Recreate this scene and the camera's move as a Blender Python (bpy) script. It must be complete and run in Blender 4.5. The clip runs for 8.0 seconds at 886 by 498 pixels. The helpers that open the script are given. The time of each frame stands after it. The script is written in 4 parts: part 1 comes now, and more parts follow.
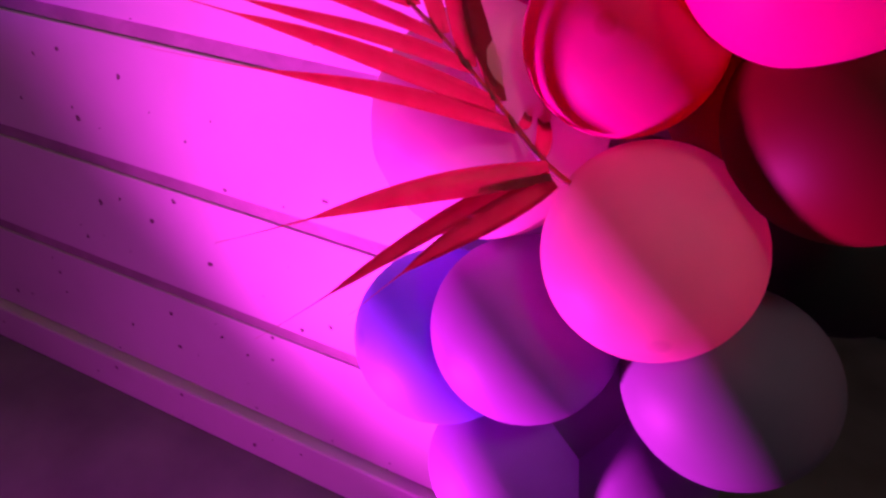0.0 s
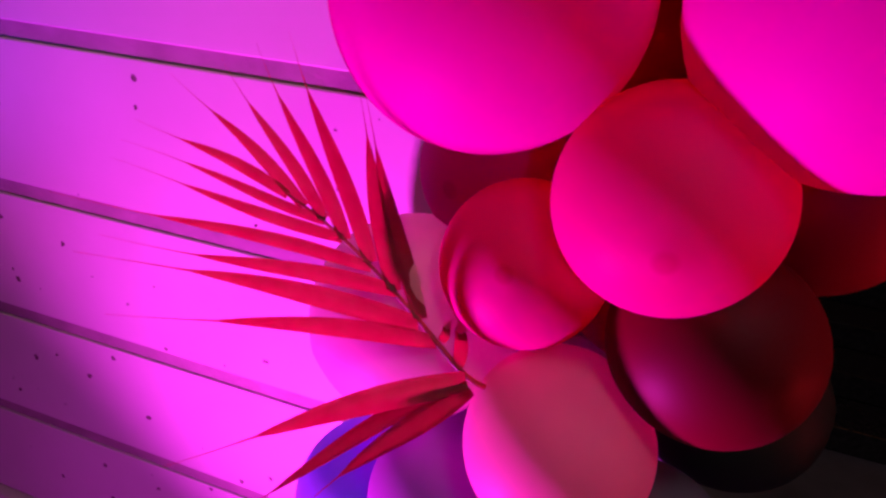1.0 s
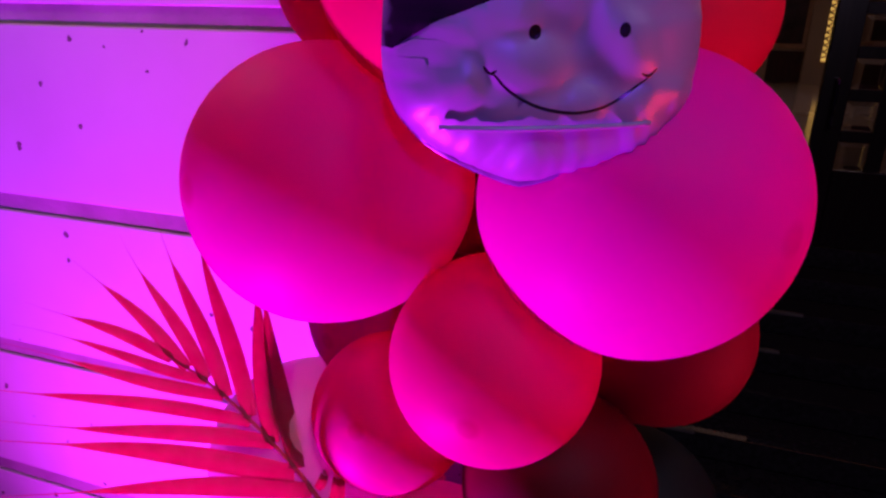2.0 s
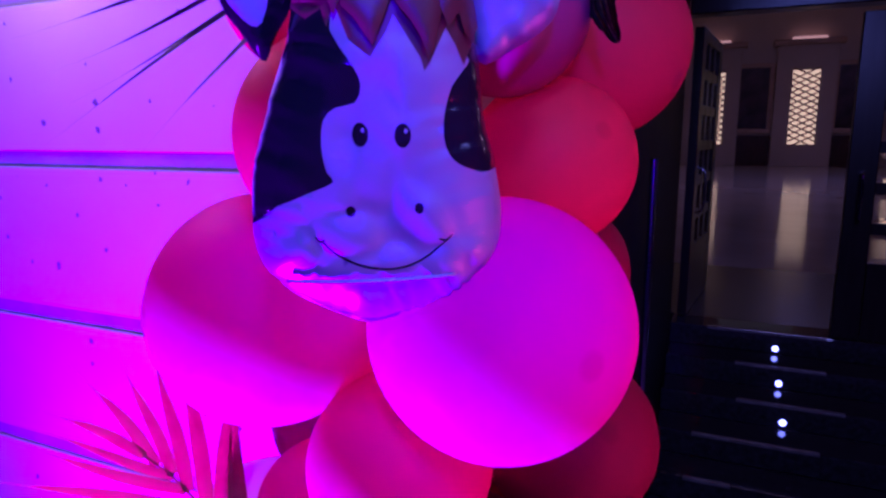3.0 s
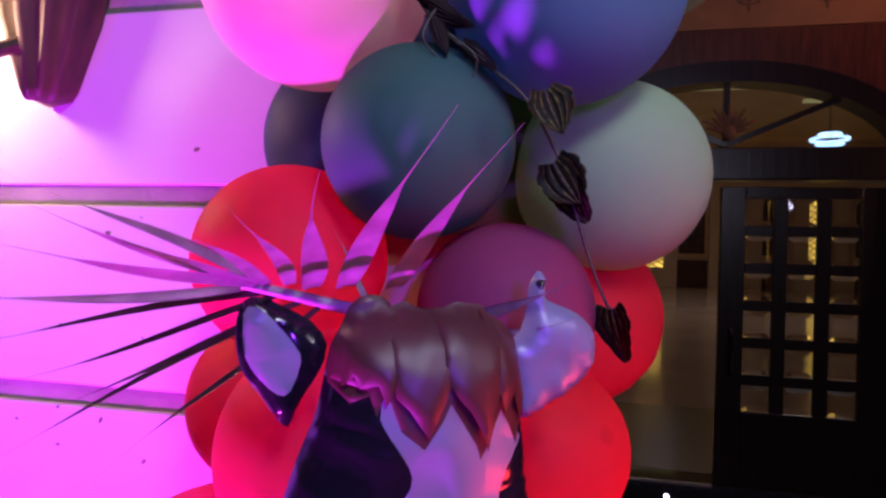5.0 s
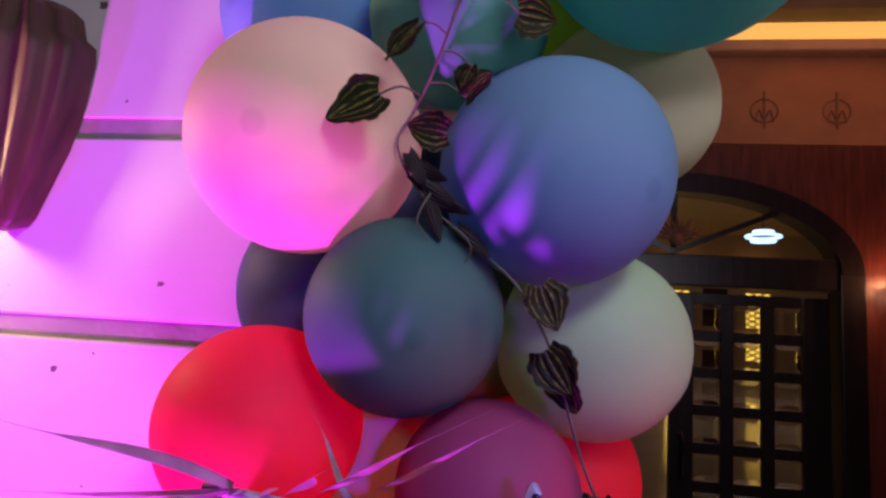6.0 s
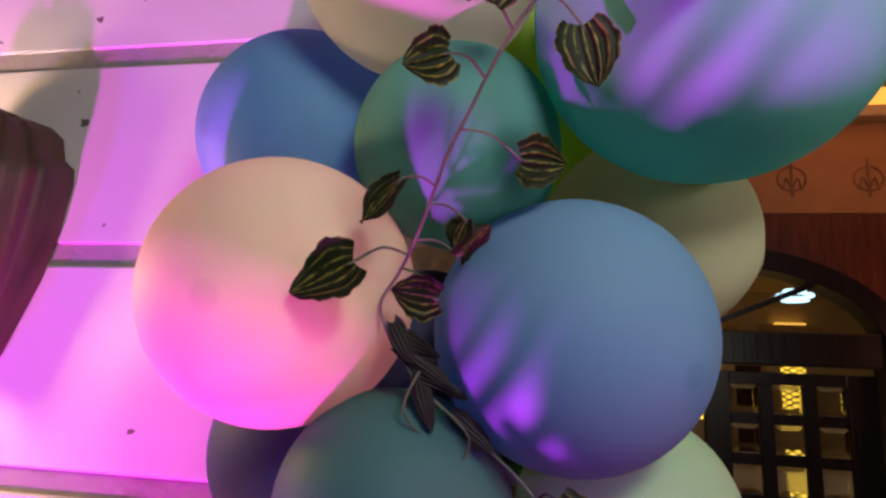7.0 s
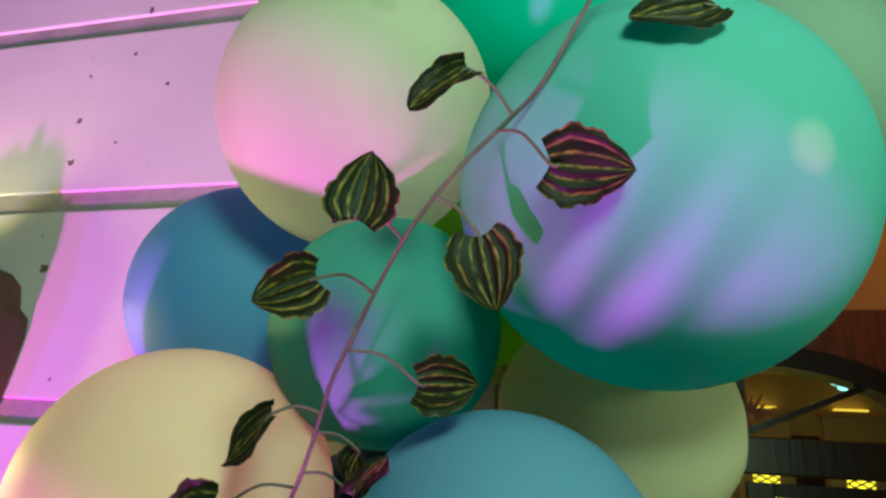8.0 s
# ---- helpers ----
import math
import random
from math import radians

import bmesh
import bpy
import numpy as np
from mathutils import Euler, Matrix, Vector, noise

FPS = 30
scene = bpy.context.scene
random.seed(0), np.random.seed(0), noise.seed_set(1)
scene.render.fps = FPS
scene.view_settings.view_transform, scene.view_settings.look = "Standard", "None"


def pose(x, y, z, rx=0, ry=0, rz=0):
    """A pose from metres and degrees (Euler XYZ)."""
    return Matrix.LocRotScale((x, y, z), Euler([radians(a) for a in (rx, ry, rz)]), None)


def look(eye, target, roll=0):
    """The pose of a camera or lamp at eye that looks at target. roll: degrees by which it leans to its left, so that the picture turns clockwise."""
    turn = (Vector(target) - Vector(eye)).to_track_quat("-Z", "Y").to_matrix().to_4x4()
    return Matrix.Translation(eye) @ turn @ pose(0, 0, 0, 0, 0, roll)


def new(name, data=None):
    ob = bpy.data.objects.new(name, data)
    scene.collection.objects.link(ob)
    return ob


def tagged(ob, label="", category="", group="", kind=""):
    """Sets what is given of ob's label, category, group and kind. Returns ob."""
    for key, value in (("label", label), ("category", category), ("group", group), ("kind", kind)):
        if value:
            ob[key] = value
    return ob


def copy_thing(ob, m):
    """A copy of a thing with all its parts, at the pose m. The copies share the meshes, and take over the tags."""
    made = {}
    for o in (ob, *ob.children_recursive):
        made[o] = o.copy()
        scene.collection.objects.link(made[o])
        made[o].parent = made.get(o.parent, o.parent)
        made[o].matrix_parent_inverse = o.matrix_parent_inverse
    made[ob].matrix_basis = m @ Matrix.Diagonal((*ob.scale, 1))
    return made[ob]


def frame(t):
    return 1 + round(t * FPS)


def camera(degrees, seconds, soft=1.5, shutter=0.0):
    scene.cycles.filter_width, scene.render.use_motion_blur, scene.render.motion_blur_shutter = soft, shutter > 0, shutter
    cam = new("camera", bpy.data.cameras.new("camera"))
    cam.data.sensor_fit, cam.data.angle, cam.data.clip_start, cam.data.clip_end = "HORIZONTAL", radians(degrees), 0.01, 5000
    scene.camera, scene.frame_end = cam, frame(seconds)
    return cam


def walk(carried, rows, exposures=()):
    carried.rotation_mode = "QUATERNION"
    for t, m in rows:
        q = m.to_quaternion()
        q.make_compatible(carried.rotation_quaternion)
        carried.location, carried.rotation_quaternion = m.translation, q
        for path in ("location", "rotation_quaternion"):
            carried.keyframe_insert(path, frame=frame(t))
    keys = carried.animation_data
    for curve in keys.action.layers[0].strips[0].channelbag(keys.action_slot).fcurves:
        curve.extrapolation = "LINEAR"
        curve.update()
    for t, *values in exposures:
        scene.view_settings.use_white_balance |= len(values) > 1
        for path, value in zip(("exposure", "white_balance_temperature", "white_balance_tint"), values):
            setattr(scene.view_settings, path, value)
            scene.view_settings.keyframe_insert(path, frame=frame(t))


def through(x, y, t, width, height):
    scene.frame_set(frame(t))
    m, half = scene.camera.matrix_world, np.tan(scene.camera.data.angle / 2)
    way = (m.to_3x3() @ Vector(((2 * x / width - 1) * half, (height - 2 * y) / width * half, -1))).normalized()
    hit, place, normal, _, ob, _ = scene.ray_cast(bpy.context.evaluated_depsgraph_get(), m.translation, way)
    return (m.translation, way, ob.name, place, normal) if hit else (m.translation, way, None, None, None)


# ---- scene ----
cam = camera(69.89, 8.0, soft=2.6)
PATH = [
    (0.0, pose(-0.2051, 0.0562, 1.4983, 56.492, -3.502, 3.778)),
    (0.5, pose(-0.2146, 0.0371, 1.5791, 60.409, -5.521, 1.649)),
    (1.0, pose(-0.1993, 0.0415, 1.6718, 64.626, -4.654, -1.623)),
    (1.5, pose(-0.1300, 0.0408, 1.7271, 68.222, -3.369, -4.296)),
    (1.7, pose(-0.0947, 0.0279, 1.7564, 69.250, -2.659, -4.265)),
    (2.8, pose(0.1228, -0.0961, 1.8638, 79.373, -0.444, 2.678)),
    (3.0, pose(0.1538, -0.1134, 1.8717, 79.830, 0.137, 2.707)),
    (3.5, pose(0.2047, -0.1043, 1.9365, 81.485, 1.854, -0.377)),
    (4.0, pose(0.1616, -0.0982, 1.9728, 84.309, -0.688, -3.517)),
    (4.2, pose(0.1307, -0.0914, 1.9851, 85.498, -1.304, -4.597)),
    (4.5, pose(0.0825, -0.0772, 2.0034, 86.815, -2.277, -6.104)),
    (5.0, pose(0.0063, -0.0431, 2.0902, 89.800, -1.469, -8.494)),
    (5.2, pose(-0.0121, -0.0356, 2.1182, 91.988, -2.195, -9.832)),
    (6.3, pose(-0.0374, -0.0055, 2.2331, 97.945, -2.783, -13.779)),
    (6.5, pose(-0.0218, 0.0148, 2.2588, 98.825, -1.995, -13.420)),
    (7.0, pose(0.0039, 0.0630, 2.3226, 102.026, -2.664, -11.082)),
    (7.6, pose(0.0451, 0.0999, 2.3959, 106.655, -3.738, -11.096)),
    (8.0, pose(0.1125, 0.0884, 2.4517, 108.783, -3.475, -7.558)),
]
EXPO = [(0.0, -0.1, 6500, 20), (0.7, -0.25, 6500, 30), (1.7, -0.2, 5900, 50), (2.8, 0.16, 4050, 90), (3.5, 0.42, 3900, 90), (4.2, 0.58, 4250, 78), (4.6, 0.72, 4700, 54), (5.0, 0.88, 5200, 32), (6.5, 1.22, 5750, 22), (7.0, 1.34, 6250, 4), (7.6, 1.26, 6800, -34), (8.0, 1.62, 6000, -58)]
walk(cam, PATH, EXPO)

# ---- frame of the front wall: x along it, y into the house ----
TURN = -21.184
RW = pose(0, 0, 0, 0, 0, TURN)
WALL = 0.88          # face of the pale wall
DOOR = 3.737         # plane of the entrance door
HALL = 0.80          # level of the hall floor
ROOF = 4.30          # porch ceiling


def lw(x, y, z):
    return RW @ Vector((x, y, z))


# ---- world, lamps ----
world = bpy.data.worlds.new("night")
scene.world = world
world.use_nodes = True
world.node_tree.nodes["Background"].inputs[0].default_value = (0.05, 0.05, 0.07, 1)
world.node_tree.nodes["Background"].inputs[1].default_value = 0.3


def lamp(name, kind, energy, color, matrix, size=0.1, **more):
    data = bpy.data.lights.new(name, kind)
    data.energy, data.color = energy, color
    if kind == "AREA":
        data.size = size
    else:
        data.shadow_soft_size = size
    if kind == "SPOT":
        data.spot_size, data.spot_blend = radians(more.get("cone", 120)), more.get("blend", 0.6)
    ob = new(name, data)
    ob.matrix_world = matrix
    return ob


UPLIGHT = (-0.92, 0.38, 0.20)
lamp("magenta_uplight", "SPOT", 295, (1.0, 0.045, 0.95), look(UPLIGHT, (0.12, 0.39, 1.65)), 0.065, cone=150, blend=1.0)
lamp("magenta_spill", "POINT", 13, (1.0, 0.03, 0.95), Matrix.Translation((-0.95, 0.36, 0.22)), 0.05)
lamp("blue_wash", "SPOT", 120, (0.05, 0.02, 1.0), look((-2.1, 0.35, 0.35), (-1.15, 1.25, 1.95)), 0.06, cone=50, blend=1.0)
lamp("violet_spot", "SPOT", 105, (0.34, 0.05, 1.0), look((0.1, -2.5, 2.6), (0.30, 0.60, 1.88)), 0.06, cone=21, blend=1.0)
# added fill without a fixture: reddens the balloons' right and shaded sides
lamp("red_fill", "SPOT", 92, (1.0, 0.03, 0.03), look((1.50, 0.05, 1.05), (0.10, 0.64, 1.73)), 0.36, cone=36, blend=0.9)
# two unseen soft fills, front and right, added to brighten the upper balloons
lamp("porch_fill_front", "AREA", 6.8, (1.0, 0.96, 0.90), look((0.30, -0.75, 3.15), (0.15, 0.70, 2.40)), 0.35)
lamp("porch_fill_right", "AREA", 1.7, (1.0, 0.86, 0.74), look((1.25, -0.35, 2.70), (0.35, 0.72, 2.50)), 0.25)
lamp("sconce_bulb", "POINT", 8, (1.0, 0.58, 0.26), Matrix.Translation(lw(-1.05, 0.70, 2.44)), 0.05)
lamp("facade_bulb", "POINT", 5, (1.0, 0.45, 0.15), Matrix.Translation(lw(1.92, DOOR - 0.12, 2.53)), 0.04)
lamp("cove_light", "AREA", 2, (1.0, 0.36, 0.09), look(lw(1.8, DOOR - 0.35, 4.05), lw(1.8, DOOR, 3.3)), 1.5)
lamp("hall_light", "AREA", 34, (1.0, 0.60, 0.26), look(lw(3, 15, 6.0), lw(3, 15.5, 0)), 7)

# ---- materials ----


def material(name):
    m = bpy.data.materials.new(name)
    m.use_nodes = True
    t = m.node_tree
    return m, t, t.nodes["Principled BSDF"]


def node(t, kind, **values):
    n = t.nodes.new(kind)
    for k, v in values.items():
        n.inputs[k].default_value = v
    return n


def noise_mix(t, coord, scale, low, high, a, b, detail=4):
    """Colour going from a to b by noise of that scale."""
    n = node(t, "ShaderNodeTexNoise", Scale=scale, Detail=detail)
    t.links.new(coord, n.inputs["Vector"])
    r = node(t, "ShaderNodeMapRange")
    r.inputs["From Min"].default_value, r.inputs["From Max"].default_value = low, high
    t.links.new(n.outputs["Fac"], r.inputs["Value"])
    m = t.nodes.new("ShaderNodeMix")
    m.data_type = "RGBA"
    t.links.new(r.outputs["Result"], m.inputs["Factor"])
    for socket, v in ((m.inputs[6], a), (m.inputs[7], b)):
        if isinstance(v, tuple):
            socket.default_value = (*v, 1)
        else:
            t.links.new(v, socket)
    return m.outputs[2], n.outputs["Fac"]


def bump(t, b, height, strength, distance=0.01):
    n = node(t, "ShaderNodeBump", Strength=strength, Distance=distance)
    t.links.new(height, n.inputs["Height"])
    t.links.new(n.outputs["Normal"], b.inputs["Normal"])


def plain(name, color, rough=0.5, metal=0.0, vary=0.15, scale=12, relief=0.1):
    m, t, b = material(name)
    c = node(t, "ShaderNodeTexCoord").outputs["Object"]
    dark = tuple(v * (1 - vary) for v in color)
    light = tuple(min(1, v * (1 + vary)) for v in color)
    col, fac = noise_mix(t, c, scale, 0.3, 0.7, dark, light)
    t.links.new(col, b.inputs["Base Color"])
    b.inputs["Roughness"].default_value, b.inputs["Metallic"].default_value = rough, metal
    fine = node(t, "ShaderNodeTexNoise", Scale=scale * 9, Detail=3)
    t.links.new(c, fine.inputs["Vector"])
    bump(t, b, fine.outputs["Fac"], relief)
    return m


def glow(name, color, strength):
    m, t, b = material(name)
    b.inputs["Base Color"].default_value = (*color, 1)
    b.inputs["Emission Color"].default_value = (*color, 1)
    b.inputs["Emission Strength"].default_value = strength
    return m


def wall_paint():
    m, t, b = material("white_wall_paint")
    c = node(t, "ShaderNodeTexCoord").outputs["Object"]
    col, fac = noise_mix(t, c, 1.6, 0.35, 0.7, (0.57, 0.55, 0.53), (0.46, 0.44, 0.42), 6)
    spots = node(t, "ShaderNodeTexVoronoi", Scale=12.0)
    spots.voronoi_dimensions = "2D"
    axes = t.nodes.new("ShaderNodeSeparateXYZ")
    t.links.new(c, axes.inputs[0])
    face = t.nodes.new("ShaderNodeCombineXYZ")
    t.links.new(axes.outputs["X"], face.inputs["X"])
    t.links.new(axes.outputs["Z"], face.inputs["Y"])
    warp = node(t, "ShaderNodeTexNoise", Scale=90.0, Detail=2)
    t.links.new(c, warp.inputs["Vector"])
    add = t.nodes.new("ShaderNodeVectorMath")
    add.operation = "MULTIPLY_ADD"
    add.inputs[1].default_value = (0.012, 0.018, 0.0)
    t.links.new(warp.outputs["Color"], add.inputs[0])
    t.links.new(face.outputs[0], add.inputs[2])
    t.links.new(add.outputs[0], spots.inputs["Vector"])
    size = t.nodes.new("ShaderNodeSeparateColor")
    t.links.new(spots.outputs["Color"], size.inputs[0])
    lim = node(t, "ShaderNodeMapRange")
    for k, v in (("From Min", 0.62), ("From Max", 1.0), ("To Min", 0.0), ("To Max", 0.085)):
        lim.inputs[k].default_value = v
    t.links.new(size.outputs[0], lim.inputs["Value"])
    less = t.nodes.new("ShaderNodeMath")
    less.operation = "LESS_THAN"
    t.links.new(spots.outputs["Distance"], less.inputs[0])
    t.links.new(lim.outputs["Result"], less.inputs[1])
    mix = t.nodes.new("ShaderNodeMix")
    mix.data_type = "RGBA"
    t.links.new(less.outputs[0], mix.inputs["Factor"])
    t.links.new(col, mix.inputs[6])
    mix.inputs[7].default_value = (0.11, 0.08, 0.07, 1)
    t.links.new(mix.outputs[2], b.inputs["Base Color"])
    b.inputs["Roughness"].default_value = 0.55
    fine = node(t, "ShaderNodeTexNoise", Scale=22.0, Detail=8)
    t.links.new(c, fine.inputs["Vector"])
    bump(t, b, fine.outputs["Fac"], 0.22, 0.006)
    return m


def wood(name, color, rough=0.35):
    m, t, b = material(name)
    c = node(t, "ShaderNodeTexCoord").outputs["Object"]
    mp = node(t, "ShaderNodeMapping", Scale=(14, 14, 1.2))
    t.links.new(c, mp.inputs["Vector"])
    col, fac = noise_mix(t, mp.outputs["Vector"], 3.0, 0.3, 0.7, tuple(v * 0.55 for v in color), tuple(v * 1.35 for v in color), 6)
    t.links.new(col, b.inputs["Base Color"])
    b.inputs["Roughness"].default_value = rough
    bump(t, b, fac, 0.25, 0.004)
    return m


LATEX = {}


def latex(color, thin_share=0.5, bloom=None):
    """Balloon rubber: lets light through, denser round the pole at local +z."""
    if color in LATEX:
        return LATEX[color]
    m, t, b = material("balloon_latex")
    c = node(t, "ShaderNodeTexCoord").outputs["Object"]
    col, fac = noise_mix(t, c, 9, 0.3, 0.75, tuple(v * 0.93 for v in color), tuple(min(1, v * 1.05) for v in color), 3)
    split = t.nodes.new("ShaderNodeSeparateXYZ")
    nrm = t.nodes.new("ShaderNodeVectorMath")
    nrm.operation = "NORMALIZE"
    t.links.new(c, nrm.inputs[0])
    t.links.new(nrm.outputs[0], split.inputs[0])
    pole = node(t, "ShaderNodeMapRange")
    pole.inputs["From Min"].default_value, pole.inputs["From Max"].default_value = 0.9935, 0.9980
    t.links.new(split.outputs["Z"], pole.inputs["Value"])
    mix = t.nodes.new("ShaderNodeMix")
    mix.data_type = "RGBA"
    t.links.new(pole.outputs["Result"], mix.inputs["Factor"])
    t.links.new(col, mix.inputs[6])
    mix.inputs[7].default_value = (*(v * 0.85 for v in color), 1)
    if bloom:
        skin = t.nodes.new("ShaderNodeMix")     # chalky skin over clear coloured rubber, bare at the pole
        skin.data_type = "RGBA"
        t.links.new(pole.outputs["Result"], skin.inputs["Factor"])
        skin.inputs[6].default_value = (*bloom, 1)
        skin.inputs[7].default_value = (0.50, 0.72, 0.68, 1) if color[1] > 0.59 else (*((p * 0.7 + v * 0.3) * 0.92 for v, p in zip(color, bloom)), 1)
        t.links.new(skin.outputs[2], b.inputs["Base Color"])
    else:
        t.links.new(mix.outputs[2], b.inputs["Base Color"])
    b.inputs["Roughness"].default_value = 0.55
    b.inputs["Specular IOR Level"].default_value = 0.2
    fine = node(t, "ShaderNodeTexNoise", Scale=260.0, Detail=2)
    t.links.new(c, fine.inputs["Vector"])
    bump(t, b, fine.outputs["Fac"], 0.06, 0.002)
    thin = t.nodes.new("ShaderNodeBsdfTranslucent")
    t.links.new(mix.outputs[2], thin.inputs["Color"])
    both = t.nodes.new("ShaderNodeMixShader")
    both.inputs[0].default_value = thin_share
    t.links.new(b.outputs[0], both.inputs[1])
    t.links.new(thin.outputs[0], both.inputs[2])
    t.links.new(both.outputs[0], t.nodes["Material Output"].inputs["Surface"])
    LATEX[color] = m
    return m


def foil(name, color, rough=0.22, metal=0.25, creased=0.3):
    m, t, b = material(name)
    c = node(t, "ShaderNodeTexCoord").outputs["Object"]
    col, fac = noise_mix(t, c, 18, 0.3, 0.7, tuple(v * 0.9 for v in color), color, 3)
    t.links.new(col, b.inputs["Base Color"])
    b.inputs["Roughness"].default_value, b.inputs["Metallic"].default_value = rough, metal
    b.inputs["Coat Weight"].default_value, b.inputs["Coat Roughness"].default_value = creased, 0.08 if rough < 0.2 else 0.38
    crumple = node(t, "ShaderNodeTexVoronoi", Scale=17.0)
    t.links.new(c, crumple.inputs["Vector"])
    bump(t, b, crumple.outputs["Distance"], creased, 0.012)
    return m


def leaf_green(name, dark, stripe, count):
    """Printed plastic leaf with pale stripes that run from the stalk and close at the tip."""
    m, t, b = material(name)
    c = t.nodes.new("ShaderNodeUVMap").outputs["UV"]
    s = t.nodes.new("ShaderNodeSeparateXYZ")
    t.links.new(c, s.inputs[0])
    wob = node(t, "ShaderNodeTexNoise", Scale=5.0, Detail=3)
    t.links.new(c, wob.inputs["Vector"])
    ma = t.nodes.new("ShaderNodeMath")
    ma.operation = "MULTIPLY_ADD"
    ma.inputs[1].default_value = 0.14
    t.links.new(wob.outputs["Fac"], ma.inputs[0])
    t.links.new(s.outputs["X"], ma.inputs[2])
    sc = t.nodes.new("ShaderNodeMath")
    sc.operation = "MULTIPLY"
    sc.inputs[1].default_value = count
    t.links.new(ma.outputs[0], sc.inputs[0])
    sn = t.nodes.new("ShaderNodeMath")
    sn.operation = "SINE"
    t.links.new(sc.outputs[0], sn.inputs[0])
    r = node(t, "ShaderNodeMapRange")
    r.inputs["From Min"].default_value, r.inputs["From Max"].default_value = 0.45, 0.98
    t.links.new(sn.outputs[0], r.inputs["Value"])
    patch = node(t, "ShaderNodeTexNoise", Scale=7.0, Detail=4)
    t.links.new(c, patch.inputs["Vector"])
    pr = node(t, "ShaderNodeMapRange")
    pr.inputs["From Min"].default_value, pr.inputs["From Max"].default_value = 0.35, 0.6
    t.links.new(patch.outputs["Fac"], pr.inputs["Value"])
    both = t.nodes.new("ShaderNodeMath")
    both.operation = "MULTIPLY"
    t.links.new(r.outputs["Result"], both.inputs[0])
    t.links.new(pr.outputs["Result"], both.inputs[1])
    mix = t.nodes.new("ShaderNodeMix")
    mix.data_type = "RGBA"
    t.links.new(both.outputs[0], mix.inputs["Factor"])
    mix.inputs[6].default_value, mix.inputs[7].default_value = (*dark, 1), (*stripe, 1)
    t.links.new(mix.outputs[2], b.inputs["Base Color"])
    b.inputs["Roughness"].default_value = 0.5
    b.inputs["Specular IOR Level"].default_value = 0.25
    bump(t, b, sn.outputs[0], 0.35, 0.002)
    return m


M_WALL = wall_paint()
# darker than the wall paint: shade of the shallow grooves put into the colour
M_GROOVE = plain("groove_shade", (0.27, 0.24, 0.22), 0.8, 0, 0.2, 8, 0.3)
M_GROUND = plain("grey_floor_tile", (0.16, 0.15, 0.16), 0.4, 0, 0.3, 3, 0.1)
M_STONE = plain("black_granite", (0.030, 0.027, 0.030), 0.035, 0, 0.4, 40, 0.004)
M_NOSING = plain("pale_nosing", (0.20, 0.17, 0.14), 0.14, 0.0, 0.3, 20)
# near-black with hardly any gloss: the recess's shade is put into the colour
M_DARK = plain("shade_black_wall", (0.008, 0.007, 0.009), 0.6, 0, 0.3, 4)
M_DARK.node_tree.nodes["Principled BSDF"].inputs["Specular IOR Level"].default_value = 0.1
M_CEIL = plain("dark_porch_ceiling", (0.10, 0.08, 0.07), 0.7, 0, 0.2, 3)
M_MAHOGANY = wood("mahogany_panel", (0.15, 0.030, 0.014), 0.4)
M_DOOR = wood("near_black_door_wood", (0.018, 0.011, 0.009), 0.3)
M_FRIEZE = plain("ochre_frieze_paper", (0.50, 0.22, 0.10), 0.7, 0, 0.12, 6)
M_MOTIF = plain("brown_motif", (0.30, 0.13, 0.07), 0.7)
M_CORNICE = plain("cornice_plaster", (0.60, 0.40, 0.24), 0.6, 0, 0.1, 6)
M_COVE = glow("amber_cove_strip", (1.0, 0.50, 0.08), 0.4)
M_MARBLE = plain("cream_marble", (0.62, 0.56, 0.48), 0.10, 0, 0.08, 1.2, 0.01)
M_BORDER = plain("dark_marble_border", (0.030, 0.018, 0.016), 0.25, 0, 0.3, 2, 0.01)
M_HALLWALL = plain("beige_hall_wall", (0.62, 0.50, 0.36), 0.6, 0, 0.06, 1)
M_WAINSCOT = wood("dark_wainscot", (0.07, 0.025, 0.018), 0.35)
M_STRIP = glow("dim_yellow_cove", (0.75, 0.70, 0.22), 0.09)
M_STEPLAMP = glow("step_light_lens", (1.0, 0.95, 0.95), 2.2)
M_AMBER = glow("lit_amber_glass", (1.0, 0.66, 0.06), 0.65)
M_PICTURE = plain("dark_picture", (0.06, 0.03, 0.03), 0.3, 0, 0.8, 2)
M_BULB = glow("warm_bulb_glass", (1.0, 0.62, 0.28), 2.2)
M_CRYSTAL = glow("lit_crystal", (0.55, 0.85, 1.0), 0.7)
M_SPOT = glow("downlight_lens", (1.0, 0.90, 0.75), 7)
M_CARVED = wood("carved_brown_wood", (0.062, 0.030, 0.016), 0.6)
M_STEEL = plain("polished_steel", (0.6, 0.6, 0.62), 0.15, 1.0, 0.05)
M_VINE = plain("brown_vine_stem", (0.085, 0.085, 0.055), 0.6, 0, 0.3, 60)
M_LEAF = leaf_green("striped_vine_leaf", (0.020, 0.028, 0.010), (0.33, 0.28, 0.06), 19.0)
M_HOUSING = plain("black_lamp_housing", (0.02, 0.02, 0.02), 0.4, 0, 0.2, 20)
M_GLASS, _t, _b = material("door_glass")
_b.inputs["Transmission Weight"].default_value, _b.inputs["Roughness"].default_value = 1.0, 0.02
_b.inputs["IOR"].default_value = 1.5

